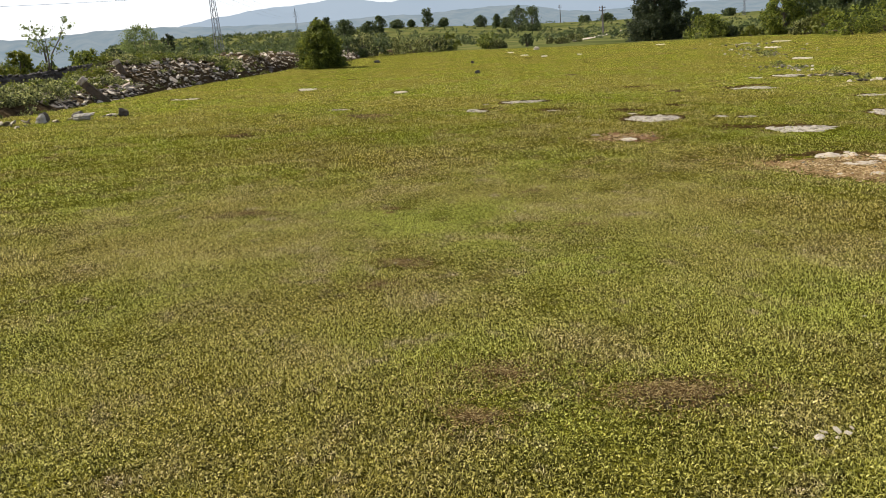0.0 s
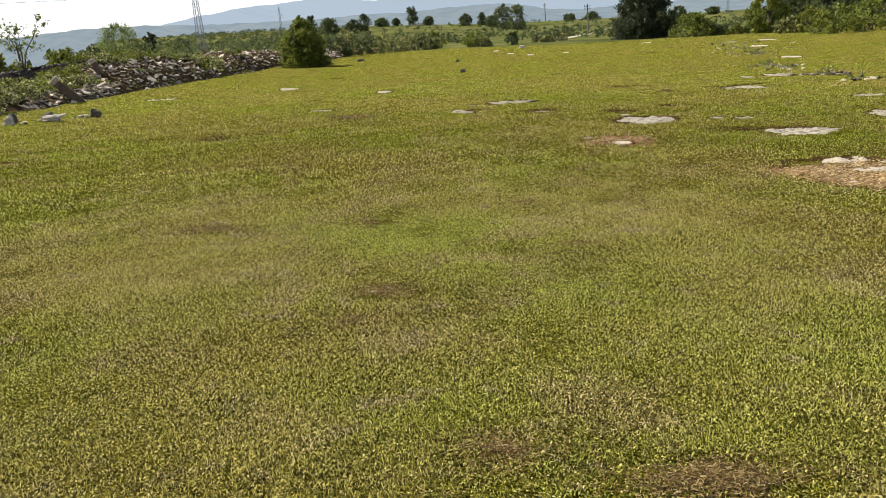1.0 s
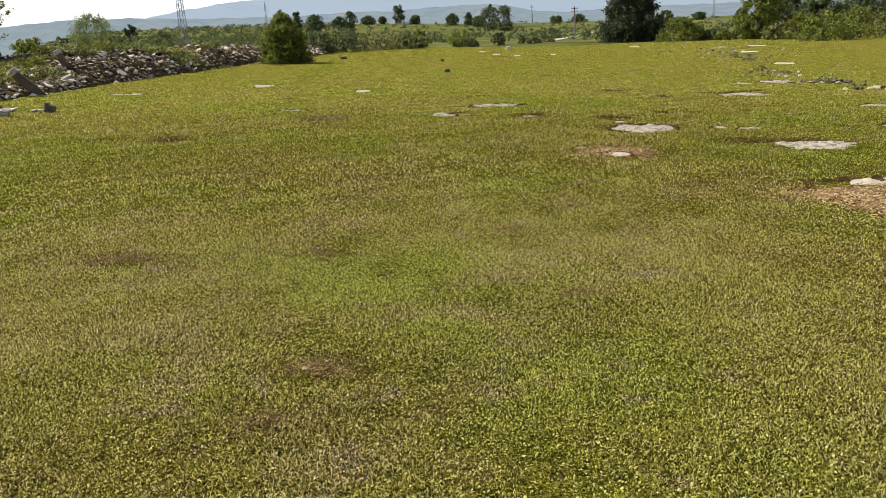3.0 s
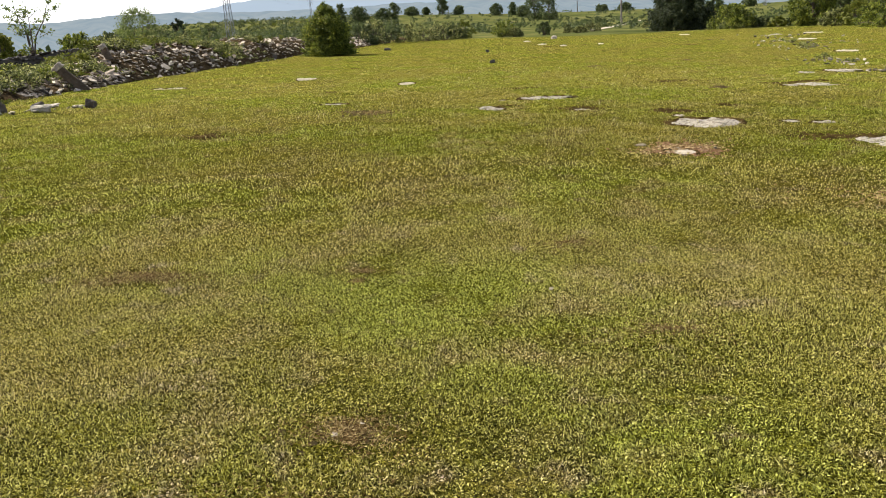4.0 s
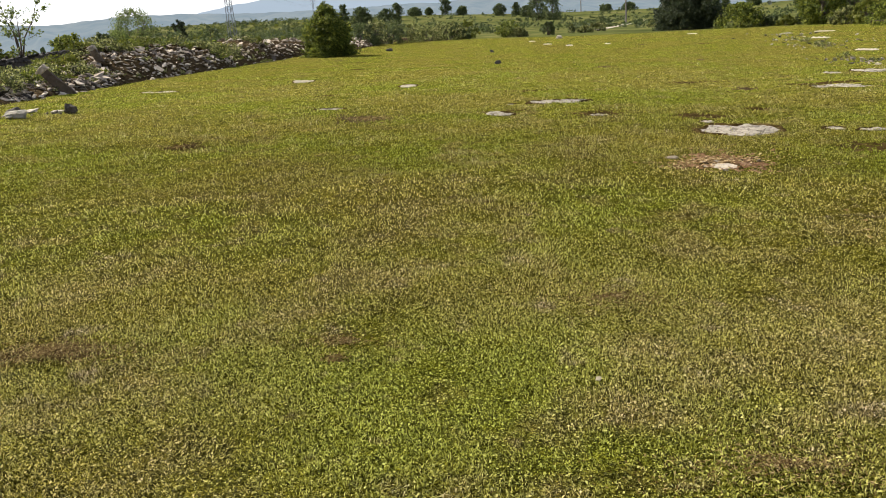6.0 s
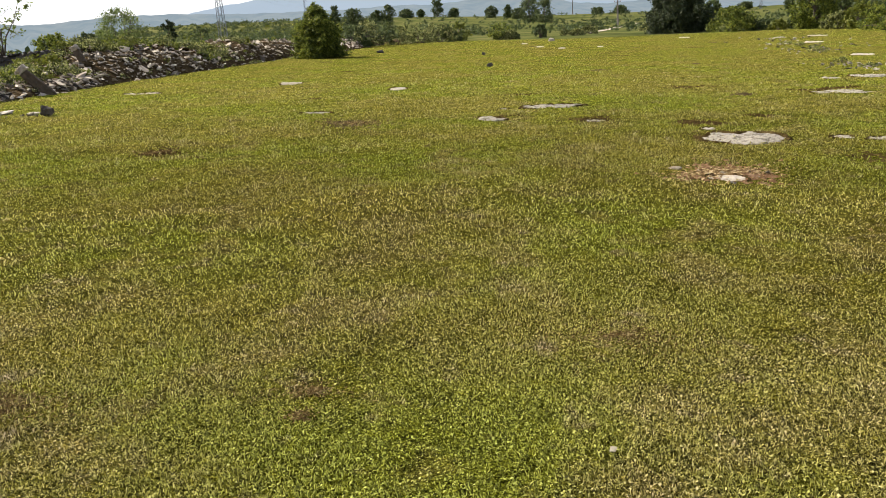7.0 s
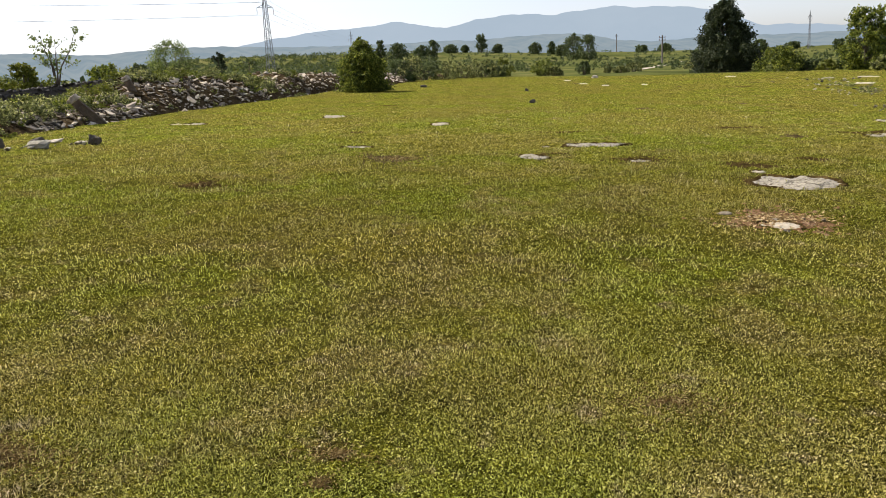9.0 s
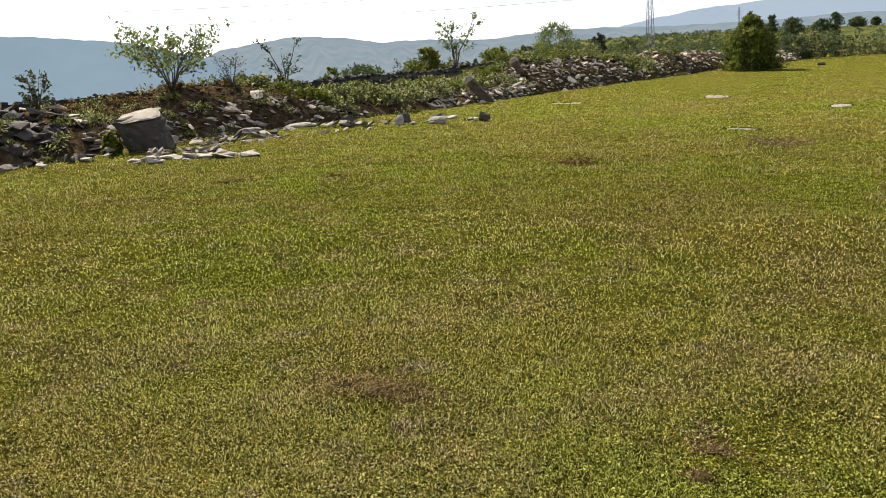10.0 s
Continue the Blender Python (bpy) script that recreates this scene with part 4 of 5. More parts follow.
def shrub(x, y, z, h, w, mat, seed, leaves, leaf, name="shrub", label="dense green shrub", group="shrubs", shape="dome", clumps=22, shoots=0):
    rng = np.random.default_rng(seed)
    c, r = crown_clumps(rng, 0.03 * h, h * 0.88, w, clumps, shape)
    if shoots:
        up = [c[k] + (0, 0, 0.025 * h * q) for k in np.argsort(-c[:, 2] - 0.35 * rng.random(len(c)) * h)[:shoots] for q in range(1, 6)]
        c, r = np.concatenate([c, up]), np.concatenate([r, np.full(len(up), 0.016 * w)])
    ob = thing(name, pose(x, y, z, 0, 0, seed * 53 % 360), label, "shrub", group)
    bm = bmesh.new()
    for i in range(7):
        e = Vector(c[i % len(c)])
        tube(bm, [(0.1 * w * math.cos(i), 0.1 * w * math.sin(i), -0.1), e * 0.5 + Vector((0, 0, 0.1 * h)), e], [0.02 * h + 0.01, 0.013 * h + 0.006, 0.004 * h + 0.002], 5)
    stems = part("branchwork", mesh_bm("branchwork", bm, BARK, True), ob)
    if h < 1.3:
        stems["kind"] = "stuff"
    v, f = leaf_cards(rng, c, r, leaves, leaf)
    v[:, 2] = np.maximum(v[:, 2], 0.01)
    part("foliage", mesh_np("foliage", v, f, mat), ob)
    return ob


def sapling(x, y, z, h, w, mat, seed, label, leaves=260, leaf=0.055, stems=3):
    """A thin young tree whose sky shows between its leaves."""
    rng = np.random.default_rng(seed)
    ob = thing("sapling", pose(x, y, z), label, "sapling", "saplings on the bank")
    bm = bmesh.new()
    tips = []
    tube(bm, [(0, 0, -0.15), (0.01, 0, 0.07 * h), (0, 0, 0.16 * h)], [0.024 * h, 0.02 * h, 0.02 * h], 6)
    for s in range(stems):
        a = 6.283 * s / stems + rng.uniform(-0.4, 0.4)
        lean = 0.5 * w * rng.uniform(0.3, 0.95)
        p0 = Vector((0.02 * math.cos(a), 0.02 * math.sin(a), 0.14 * h))
        p3 = Vector((lean * math.cos(a), lean * math.sin(a), h * rng.uniform(0.75, 1.0)))
        p1 = p0.lerp(p3, 0.35) + Vector((-0.05 * w * math.cos(a), 0, 0.05 * h))
        p2 = p0.lerp(p3, 0.7)
        t = 0.014 * h
        tube(bm, [p0, p1, p2, p3], [t, t * 0.75, t * 0.45, t * 0.15], 5)
        for b in range(6):
            f = rng.uniform(0.25, 0.95)
            st = p0.lerp(p3, f)
            ang = a + rng.uniform(-1.6, 1.6)
            ln = w * rng.uniform(0.15, 0.38)
            en = st + Vector((ln * math.cos(ang), ln * math.sin(ang), ln * rng.uniform(0.2, 0.9)))
            tube(bm, [st, st.lerp(en, 0.5) + Vector((0, 0, -0.02)), en], [t * 0.3, t * 0.2, t * 0.08], 4)
            for q in range(5):
                tips.append(st.lerp(en, 0.35 + 0.16 * q)[:])
        tips.append(p3[:])
    part("branchwork", mesh_bm("branchwork", bm, BARK, True), ob)
    c = np.array(tips)
    v, f = leaf_cards(rng, c, np.full(len(c), 0.05 * w + 0.02), leaves, leaf)
    part("foliage", mesh_np("foliage", v, f, mat), ob)
    return ob


def off(az, d):
    """The ground point at bearing az (degrees, right of ahead) and distance d from the walk's end."""
    x, y = 0.1 + d * math.sin(radians(az)), 5.67 + d * math.cos(radians(az))
    return x, y


def tree_at(az, base_el, d, h, w, shape, mat, seed, leaves, leaf, **kw):
    x, y = off(az, d)
    z = min(ground_z(x, y), 1.37 + d * math.tan(radians(base_el))) if base_el is not None else ground_z(x, y)
    return tree(kw.pop("name", "tree"), x, y, z, h, w, shape, mat, seed, leaves, leaf, **kw)


# the round bush at the meadow's edge
shrub(-10.3, 64.6, ground_z(-10.3, 64.6), 3.9, 4.1, LEAF_BUSH, 3, 46000, 0.07, "bush", "dense leafy green bush with dark shaded side on the turf", "bushes", "flame", 150, 5)
# tall trees beyond the far edge
tree_at(15.0, None, 117, 9.6, 9.0, "cone", LEAF_DARK, 4, 46000, 0.15, clumps=150, bare=0.02, label="large dark dense conifer with a broad conical crown", category="conifer")
tree_at(17.2, None, 190, 5.2, 4.2, "egg", LEAF_TREE, 5, 1600, 0.3, clumps=26, bare=0.2, label="small rounded dark tree behind the conifer")
x, y = off(18.4, 112)
shrub(x, y, ground_z(x, y), 3.1, 5.2, LEAF_BUSH, 6, 6500, 0.13, label="broad light-green shrub beside the conifer", clumps=46)
tree_at(23.4, None, 110, 6.9, 5.2, "column", LEAF_BUSH, 7, 14000, 0.14, clumps=70, bare=0.02, label="leafy green deciduous tree with an open crown")
tree_at(25.2, None, 128, 5.6, 8.0, "egg", LEAF_TREE, 8, 10000, 0.18, clumps=60, bare=0.08, label="broad dark-green tree in a group")
tree_at(27.4, None, 122, 4.9, 6.0, "egg", LEAF_TREE, 9, 10000, 0.18, clumps=60, bare=0.08, label="broad dark-green tree in a group")
tree_at(30.0, None, 125, 6.2, 8.0, "egg", LEAF_TREE, 10, 10000, 0.18, clumps=60, bare=0.08, label="broad dark-green tree in a group")
tree_at(33.0, None, 118, 7.6, 8.0, "egg", LEAF_TREE, 11, 9000, 0.18, clumps=60, bare=0.08, label="broad dark-green tree in a group")
for i, (az, d, h, w, m) in enumerate(((20.2, 113, 1.5, 2.6, LEAF_TREE), (21.3, 111, 1.2, 2.4, LEAF_YELLOW), (22.4, 114, 1.9, 2.4, LEAF_TREE), (24.9, 103, 1.9, 3.2, LEAF_BRAMBLE), (26.0, 102, 3.2, 3.8, LEAF_YELLOW), (27.6, 92, 2.6, 5.6, LEAF_BUSH), (29.5, 98, 3.4, 5.5, LEAF_BUSH), (31.5, 96, 3.0, 5.5, LEAF_BRAMBLE))):
    x, y = off(az, d)
    shrub(x, y, ground_z(x, y), h, w, m, 20 + i, 3600, 0.12, label="green shrub at the meadow's far corner")

# trees on the far slope
for i, (az, d, h, w, sh) in enumerate(((-1.45, 400, 8.6, 5.0, "column"), (5.0, 330, 10.0, 6.6, "egg"), (6.0, 322, 9.6, 7.6, "egg"), (2.3, 380, 5.2, 5.0, "egg"), (3.5, 380, 5.6, 4.0, "egg"), (4.2, 360, 4.5, 5.5, "egg"), (-0.3, 400, 4.0, 5.0, "egg"),
                                      (-2.6, 400, 3.4, 3.6, "egg"), (-8.6, 330, 8.0, 3.6, "column"), (-7.3, 330, 6.4, 6.6, "egg"), (-4.9, 350, 7.0, 5.0, "egg"), (-5.7, 340, 5.0, 5.0, "egg"), (-3.6, 390, 3.6, 6.0, "egg"), (9.6, 400, 3.0, 5.0, "egg"), (11.2, 400, 3.2, 6.0, "egg"), (21.9, 380, 4.0, 4.5, "egg"), (23.0, 380, 4.2, 4.0, "egg"), (19.2, 390, 3.0, 5.0, "egg"))):
    tree_at(az, None, d, h, w, sh, LEAF_TREE, 40 + i, 3000, 0.3, clumps=60, bare=0.02, full=1.35, label="small dark tree on the far grassy slope", group="trees on the far slope")
# shrubs on the far slope and along the meadow's end
for i, (az, d, h, w, m) in enumerate(((2.95, 112, 2.1, 3.6, LEAF_BUSH), (3.6, 111, 1.2, 2.4, LEAF_BRAMBLE), (5.7, 116, 2.0, 2.0, LEAF_TREE), (7.3, 130, 1.4, 1.4, LEAF_BRAMBLE), (9.0, 135, 1.4, 3.2, LEAF_BRAMBLE), (9.3, 190, 2.4, 4.6, LEAF_TREE), (3.4, 260, 2.6, 4.6, LEAF_TREE), (13.0, 150, 1.5, 3.0, LEAF_BRAMBLE), (8.2, 126, 0.9, 2.6, LEAF_BRAMBLE),
                                     (-1.4, 108, 2.4, 4.6, LEAF_BRAMBLE), (0.0, 112, 2.6, 3.0, LEAF_YELLOW), (-2.8, 104, 2.4, 4.4, LEAF_BRAMBLE), (-4.2, 100, 2.2, 4.4, LEAF_BRAMBLE), (-5.6, 98, 3.2, 4.2, LEAF_TREE), (-6.6, 92, 3.0, 4.0, LEAF_BRAMBLE), (-7.6, 90, 2.4, 4.0, LEAF_TREE), (-0.6, 109, 2.0, 3.0, LEAF_TREE))):
    x, y = off(az, d)
    shrub(x, y, ground_z(x, y), h, w, m, 70 + i, 2600, 0.11, label="low scrubby bush at the meadow's end", group="scrub at the meadow's end")


def scrubland(name, az0, az1, d0, d1, n, seed, mat, label, hs=(0.8, 2.2)):
    """Countless low bushes over a stretch of the slope, as one mesh."""
    rng = np.random.default_rng(seed)
    az, d = np.radians(rng.uniform(az0, az1, n)), rng.uniform(d0, d1, n)
    x, y = 0.1 + d * np.sin(az), 5.67 + d * np.cos(az)
    keep = x < foot_x(np.minimum(y, 130)) - 4.5
    if az1 > -6:
        keep = y > 150
    x, y = x[keep], y[keep]
    h = rng.uniform(*hs, len(x))
    h = h * (0.45 + 0.55 * np.clip((-8 - np.degrees(np.arctan2(x, y))) / -3.0 + 4, 0, 1)) if az0 > -22 and az1 <= -5 else h
    c = np.stack([x, y, lie(x, y) + 0.45 * h], 1)
    k = 9
    cc = np.repeat(c, k, 0) + rng.normal(size=(len(c) * k, 3)) * np.repeat(h, k)[:, None] * (0.45, 0.45, 0.2)
    v, f = leaf_cards(rng, cc, np.repeat(h, k) * 0.35, len(cc) * 4, 0.30)
    ob = new(name, mesh_np(name, v, f, mat))
    return tagged(ob, label, "scrub", kind="stuff")


scrubland("scrub", -20.5, -5, 140, 420, 1100, 1, LEAF_TREE, "dark green scrub covering the slope", (0.5, 1.7))
scrubland("scrub", -19, -5, 110, 380, 550, 2, LEAF_YELLOW, "yellow-green low bushes on the slope", (0.4, 1.1))
scrubland("scrub", -5, 26, 150, 420, 420, 3, LEAF_TREE, "scattered dark bushes on the far slope", (0.6, 1.6))
scrubland("scrub", -26, -19, 90, 420, 600, 5, LEAF_TREE, "dark green scrub on the slope beyond the rubble", (0.5, 1.3))
scrubland("scrub", -34, -20, 60, 200, 260, 4, LEAF_TREE, "dark bushes behind the wall", (1.0, 2.2))

# bushes and brambles on and behind the bank
for i, (x, y, z, h, w, m, lab) in enumerate((
        (-24.6, 61.4, 1.0, 2.4, 2.2, LEAF_FRESH, "light-green feathery bush behind the rubble"),
        (-21.7, 48.4, 0.8, 2.1, 2.2, LEAF_BUSH, "rounded green bush behind the wall"), (-21.9, 52.8, 0.8, 2.1, 2.0, LEAF_TREE, "dark green bush behind the wall"),
        (-22.2, 41.3, 0.8, 2.2, 1.9, LEAF_YELLOW, "yellow-green bush behind the wall"), (-22.6, 44.6, 0.7, 1.5, 1.8, LEAF_BUSH, "green bush behind the wall"),
        (-21.3, 32.2, 0.9, 1.25, 1.1, LEAF_YELLOW, "small bright bush behind the wall"), (-26, 47, 0.3, 2.0, 3.4, LEAF_TREE, "dark green bush behind the wall"), (-27, 42, 0.2, 1.9, 3.4, LEAF_TREE, "dark green bush behind the wall"),
        (-20.8, 26.6, 1.2, 0.7, 1.3, LEAF_BUSH, "low green bush on the wall"), (-18.9, 15.6, 0.9, 1.0, 0.6, LEAF_BUSH, "thin upright green shrub among stones"),
        (-15.15, 16.72, 0.08, 0.62, 0.42, LEAF_YELLOW, "bright green weed beside the boulder"))):
    shrub(x, y, min(z, float(bank_z(x, y))) - 0.05, h + max(0, z - float(bank_z(x, y))), w, m, 120 + i, 8000 if h > 1.6 else 2000, 0.065 if h > 0.6 else 0.03, label=lab, group="bushes behind the bank", shape="egg" if h > 1.6 else "dome", clumps=70 if h > 1.6 else 24)
shrub(-22.6, 59.5, min(1.2, float(bank_z(-22.6, 59.5))), 4.5 - min(1.2, float(bank_z(-22.6, 59.5))), 3.9, LEAF_FRESH, 137, 12000, 0.055, label="light-green feathery bush behind the rubble", group="bushes behind the bank", shape="dome", clumps=120, shoots=4)
rng = random.Random(9)
for i in range(110):
    y = rng.uniform(24.4, 31.5) if i < 62 else rng.uniform(31, 37.5) if i < 76 else rng.choice((rng.uniform(36, 40), rng.uniform(52.5, 57), rng.uniform(60, 80)))
    u = rng.uniform(0.12, 0.8) if i < 62 else rng.uniform(0.3, 0.6) if i < 76 else rng.uniform(0.1, 0.5)
    if y < 25:
        u = min(u, 0.5)
    if 38.4 < y < 41.5:
        y += 13
    x = float(foot_x(y)) - 6.2 * u
    shrub(x, y, float(bank_z(x, y)) - 0.1, rng.uniform(0.22, 0.62), rng.uniform(0.8, 1.8), LEAF_BRAMBLE if rng.random() < 0.8 else LEAF_YELLOW, 160 + i, 800, 0.05, "bramble", "low tangled bramble sprawling over the bank", "brambles on the bank", "dome", 20)
for i in range(70):
    y = rng.uniform(12, 60) if i < 46 else rng.uniform(14, 26)
    x = float(foot_x(y)) + (rng.uniform(-0.7, 0.35) if i < 46 else rng.uniform(-2.6, 0.1))
    shrub(x, y, float(max(bank_z(x, y), lie(x, y))) - 0.03, rng.uniform(0.12, 0.3), rng.uniform(0.35, 0.9), rng.choice((LEAF_YELLOW, LEAF_BRAMBLE, LEAF_BRAMBLE)), 400 + i, 170, 0.035, "weed", "low straggling weeds at the foot of the bank", "weeds along the bank", "dome", 9)
for i in range(16):
    y = rng.uniform(38, 53)
    x = float(foot_x(y)) - 6.2 * rng.uniform(0.36, 0.58)
    shrub(x, y, float(bank_z(x, y)) - 0.1, rng.uniform(0.4, 0.6), rng.uniform(1.4, 2.2), LEAF_YELLOW, 230 + i, 700, 0.05, "bramble", "yellow-green weeds on top of the rubble", "weeds on the rubble", "dome", 16)
for i in range(46):
    y, u = rng.choice(((rng.uniform(33.5, 38.2), rng.uniform(0.16, 0.5)), (rng.uniform(51.5, 57.5), rng.uniform(0.05, 0.45)), (rng.uniform(40, 52), rng.uniform(0.34, 0.5))))
    x = float(foot_x(y)) - 6.2 * u
    shrub(x, y, float(bank_z(x, y)) - 0.08, rng.uniform(0.3, 0.7), rng.uniform(0.8, 1.9), rng.choice((LEAF_BRAMBLE, LEAF_BRAMBLE, LEAF_BUSH)), 600 + i, 620, 0.05, "bramble", "dark green bramble growing through the rubble", "brambles in the rubble", "dome", 18)
for i in range(54):
    y, u = rng.uniform(17.5, 27), rng.uniform(0.1, 0.75)
    x = float(foot_x(y)) - 6.2 * u
    shrub(x, y, float(bank_z(x, y)) - 0.03, rng.uniform(0.10, 0.26), rng.uniform(0.4, 1.1), rng.choice((DRY_BLADE, DRY_BLADE, LEAF_BRAMBLE)), 660 + i, 260, 0.035, "weed", "withered brown weeds on the earth mound", "weeds on the mound", "dome", 12)
for i, (x, y) in enumerate(WEEDS):
    shrub(x, y, ground_z(x, y) - 0.02, 0.14 + 0.05 * (i % 3), 0.6 + 0.2 * (i % 4), LEAF_BRAMBLE, 500 + i, 200, 0.04, "weed", "low weeds among scattered stones", "weeds among the stones", "dome", 10)
sapling(-18.2, 21.2, 1.1, 1.85, 2.9, LEAF_FRESH, 4, "young tree with sparse pale leaves on the bank", 2200, 0.055, 9)
sapling(-18.0, 25.7, 0.9, 2.1, 1.2, LEAF_GREY, 5, "thin sapling with a bent top", 420, 0.045, 3)
sapling(-17.8, 23.1, 1.0, 1.35, 1.0, LEAF_GREY, 6, "small twiggy sapling on the bank", 320, 0.032, 8)
sapling(-21.4, 42.9, 0.9, 3.3, 2.7, LEAF_FRESH, 7, "tall thin sapling with sparse leaves behind the wall", 700, 0.075, 4)
sapling(-17.6, 16.7, 0.9, 1.2, 0.7, LEAF_GREY, 8, "thin grey-green shrub among stones", 700, 0.04, 7)
tree_at(-19.85, None, 165, 5.6, 3.6, "egg", LEAF_DARK, 15, 1600, 0.22, clumps=30, bare=0.0, label="small dark tree beyond the rubble")
tree_at(-17.8, None, 170, 4.0, 4.6, "egg", LEAF_TREE, 16, 900, 0.22, clumps=22, bare=0.0, label="low dark bush beyond the rubble")

# ---- power line ----


def lattice_pylon(x, y, z, turn, h=25.0, base=1.9, arms=((18.2, 2.3), (21.4, 1.7)), label="", stout=1.0):
    ob = thing("electricity_pylon", pose(x, y, z, 0, 0, turn), label, "pylon", "power line")
    half = lambda q: base / 2 * (1 - 0.72 * min(1, q / h))
    corners = ((1, 1), (-1, 1), (-1, -1), (1, -1))
    for cx, cy in corners:
        bm = bmesh.new()
        bar(bm, (cx * half(0), cy * half(0), -1), (cx * half(h * 0.97), cy * half(h * 0.97), h * 0.97), 0.085 * stout)
        part("leg", mesh_bm("leg", bm, STEEL), ob)
    levels = [0]
    while levels[-1] < h * 0.95:
        levels.append(levels[-1] + max(0.7, 1.9 * half(levels[-1]) * 0.95))
    for a, b in zip(corners, corners[1:] + corners[:1]):
        bm = bmesh.new()
        for q, (l0, l1) in enumerate(zip(levels, levels[1:])):
            p, r = (a, b) if q % 2 else (b, a)
            bar(bm, (p[0] * half(l0), p[1] * half(l0), l0), (r[0] * half(l1), r[1] * half(l1), l1), 0.042 * stout)
            bar(bm, (a[0] * half(l1), a[1] * half(l1), l1), (b[0] * half(l1), b[1] * half(l1), l1), 0.03 * stout)
        part("bracing", mesh_bm("bracing", bm, STEEL), ob)
    ends = []
    for az_, reach in arms:
        for s in (1, -1):
            bm = bmesh.new()
            w = half(az_)
            tip = (s * reach, 0, az_)
            for yy in (w, -w):
                bar(bm, (s * w, yy, az_), tip, 0.06)
                bar(bm, (s * w, yy, az_ + 0.8), tip, 0.05)
            arm = part("cross_arm", mesh_bm("cross_arm", bm, STEEL), ob)
            bm = bmesh.new()
            for k in range(8):
                tube(bm, [(s * reach, 0, az_ - 0.1 - 0.2 * k), (s * reach, 0, az_ - 0.16 - 0.2 * k)], [0.14, 0.11], 8)
            bar(bm, (s * reach, 0, az_), (s * reach, 0, az_ - 1.8), 0.03)
            part("insulator", mesh_bm("insulator", bm, CERAMIC), arm)
            ends.append(ob.matrix_basis @ Vector((s * reach, 0, az_ - 1.8)))
    bm = bmesh.new()
    bar(bm, (0, 0, h * 0.93), (0, 0, h * 1.03), 0.08)
    part("peak", mesh_bm("peak", bm, STEEL), ob)
    return ends


def cable(a, b, sag, r=0.021):
    bm = bmesh.new()
    pts = [a.lerp(b, i / 30) - Vector((0, 0, sag * 4 * (i / 30) * (1 - i / 30))) for i in range(31)]
    o = pts[0].copy()
    tube(bm, [p - o for p in pts], [r] * 31, 5)
    return thing("power_cable", Matrix.Translation(o), "thin overhead conductor strung between pylons", "power cable", "power line", me=mesh_bm("power_cable", bm, WIRE))


px_, py_ = off(-16.3, 220)
ends = lattice_pylon(px_, py_, 1.4, 40, label="tall grey steel lattice pylon behind the scrub")
qx, qy = px_ - 158, py_ - 194
ends2 = lattice_pylon(qx, qy, 1.5, 40, label="grey steel lattice pylon down the line")
mx, my = off(-10.6, 700)
ends3 = lattice_pylon(mx, my, 12.0, 20, label="far grey steel lattice pylon")
for a, b, c in zip(ends, ends2, ends3):
    cable(a, b, 2.6)
    cable(a, c, 2.0, 0.024)


def line_pole(x, y, z, h, label):
    ob = thing("utility_pole", pose(x, y, z, 0, 0, 20), label, "utility pole", "small line poles")
    bm = bmesh.new()
    tube(bm, [(0, 0, -0.5), (0, 0, h)], [0.28, 0.17], 8)
    part("post", mesh_bm("post", bm, POLE_WOOD), ob)
    for q in (0.93, 0.84):
        bm = bmesh.new()
        bar(bm, (-0.9, 0, h * q), (0.9, 0, h * q), 0.09)
        arm = part("cross_arm", mesh_bm("cross_arm", bm, STEEL), ob)
        for s in (-0.8, 0.8):
            bm = bmesh.new()
            tube(bm, [(s, 0, h * q), (s, 0, h * q + 0.35)], [0.10, 0.07], 6)
            part("insulator", mesh_bm("insulator", bm, CERAMIC), arm)


x, y = off(11.0, 210)
line_pole(x, y, ground_z(x, y), 7.4, "weathered utility pole with short cross arms")
x, y = off(20.15, 390)
lattice_pylon(x, y, ground_z(x, y), 15, 15.8, 0.9, ((13.6, 0.9),), "slender grey steel lattice mast on the far slope", 0.6)
x, y = off(7.95, 430)
line_pole(x, y, ground_z(x, y), 9.0, "distant utility pole on the skyline")

# the pale track over the far slope
tx = []
for i in range(41):
    f = i / 40
    d, az = 150 + 120 * f, 9.0 + 3.6 * f + 0.25 * math.sin(5 * f)
    x, y = off(az, d)
    tx += [(x - 1.1, y, ground_z(x - 1.1, y) + 0.05), (x + 1.1, y, ground_z(x + 1.1, y) + 0.05)]
track = new("track", mesh_np("track", tx, [(2 * i, 2 * i + 1, 2 * i + 3, 2 * i + 2) for i in range(40)], TRACK))
tagged(track, "pale gravel track crossing the far slope", "track", kind="structure")

# ---- grass ----


def bareness(x, y):
    out = np.zeros(len(x))
    for cx, cy, w, d, k in BARE:
        near = ((x - cx) / w) ** 2 + ((y - cy) / d) ** 2
        out = np.maximum(out, k * np.clip((1.25 - near) / 0.4, 0, 1))
    return out


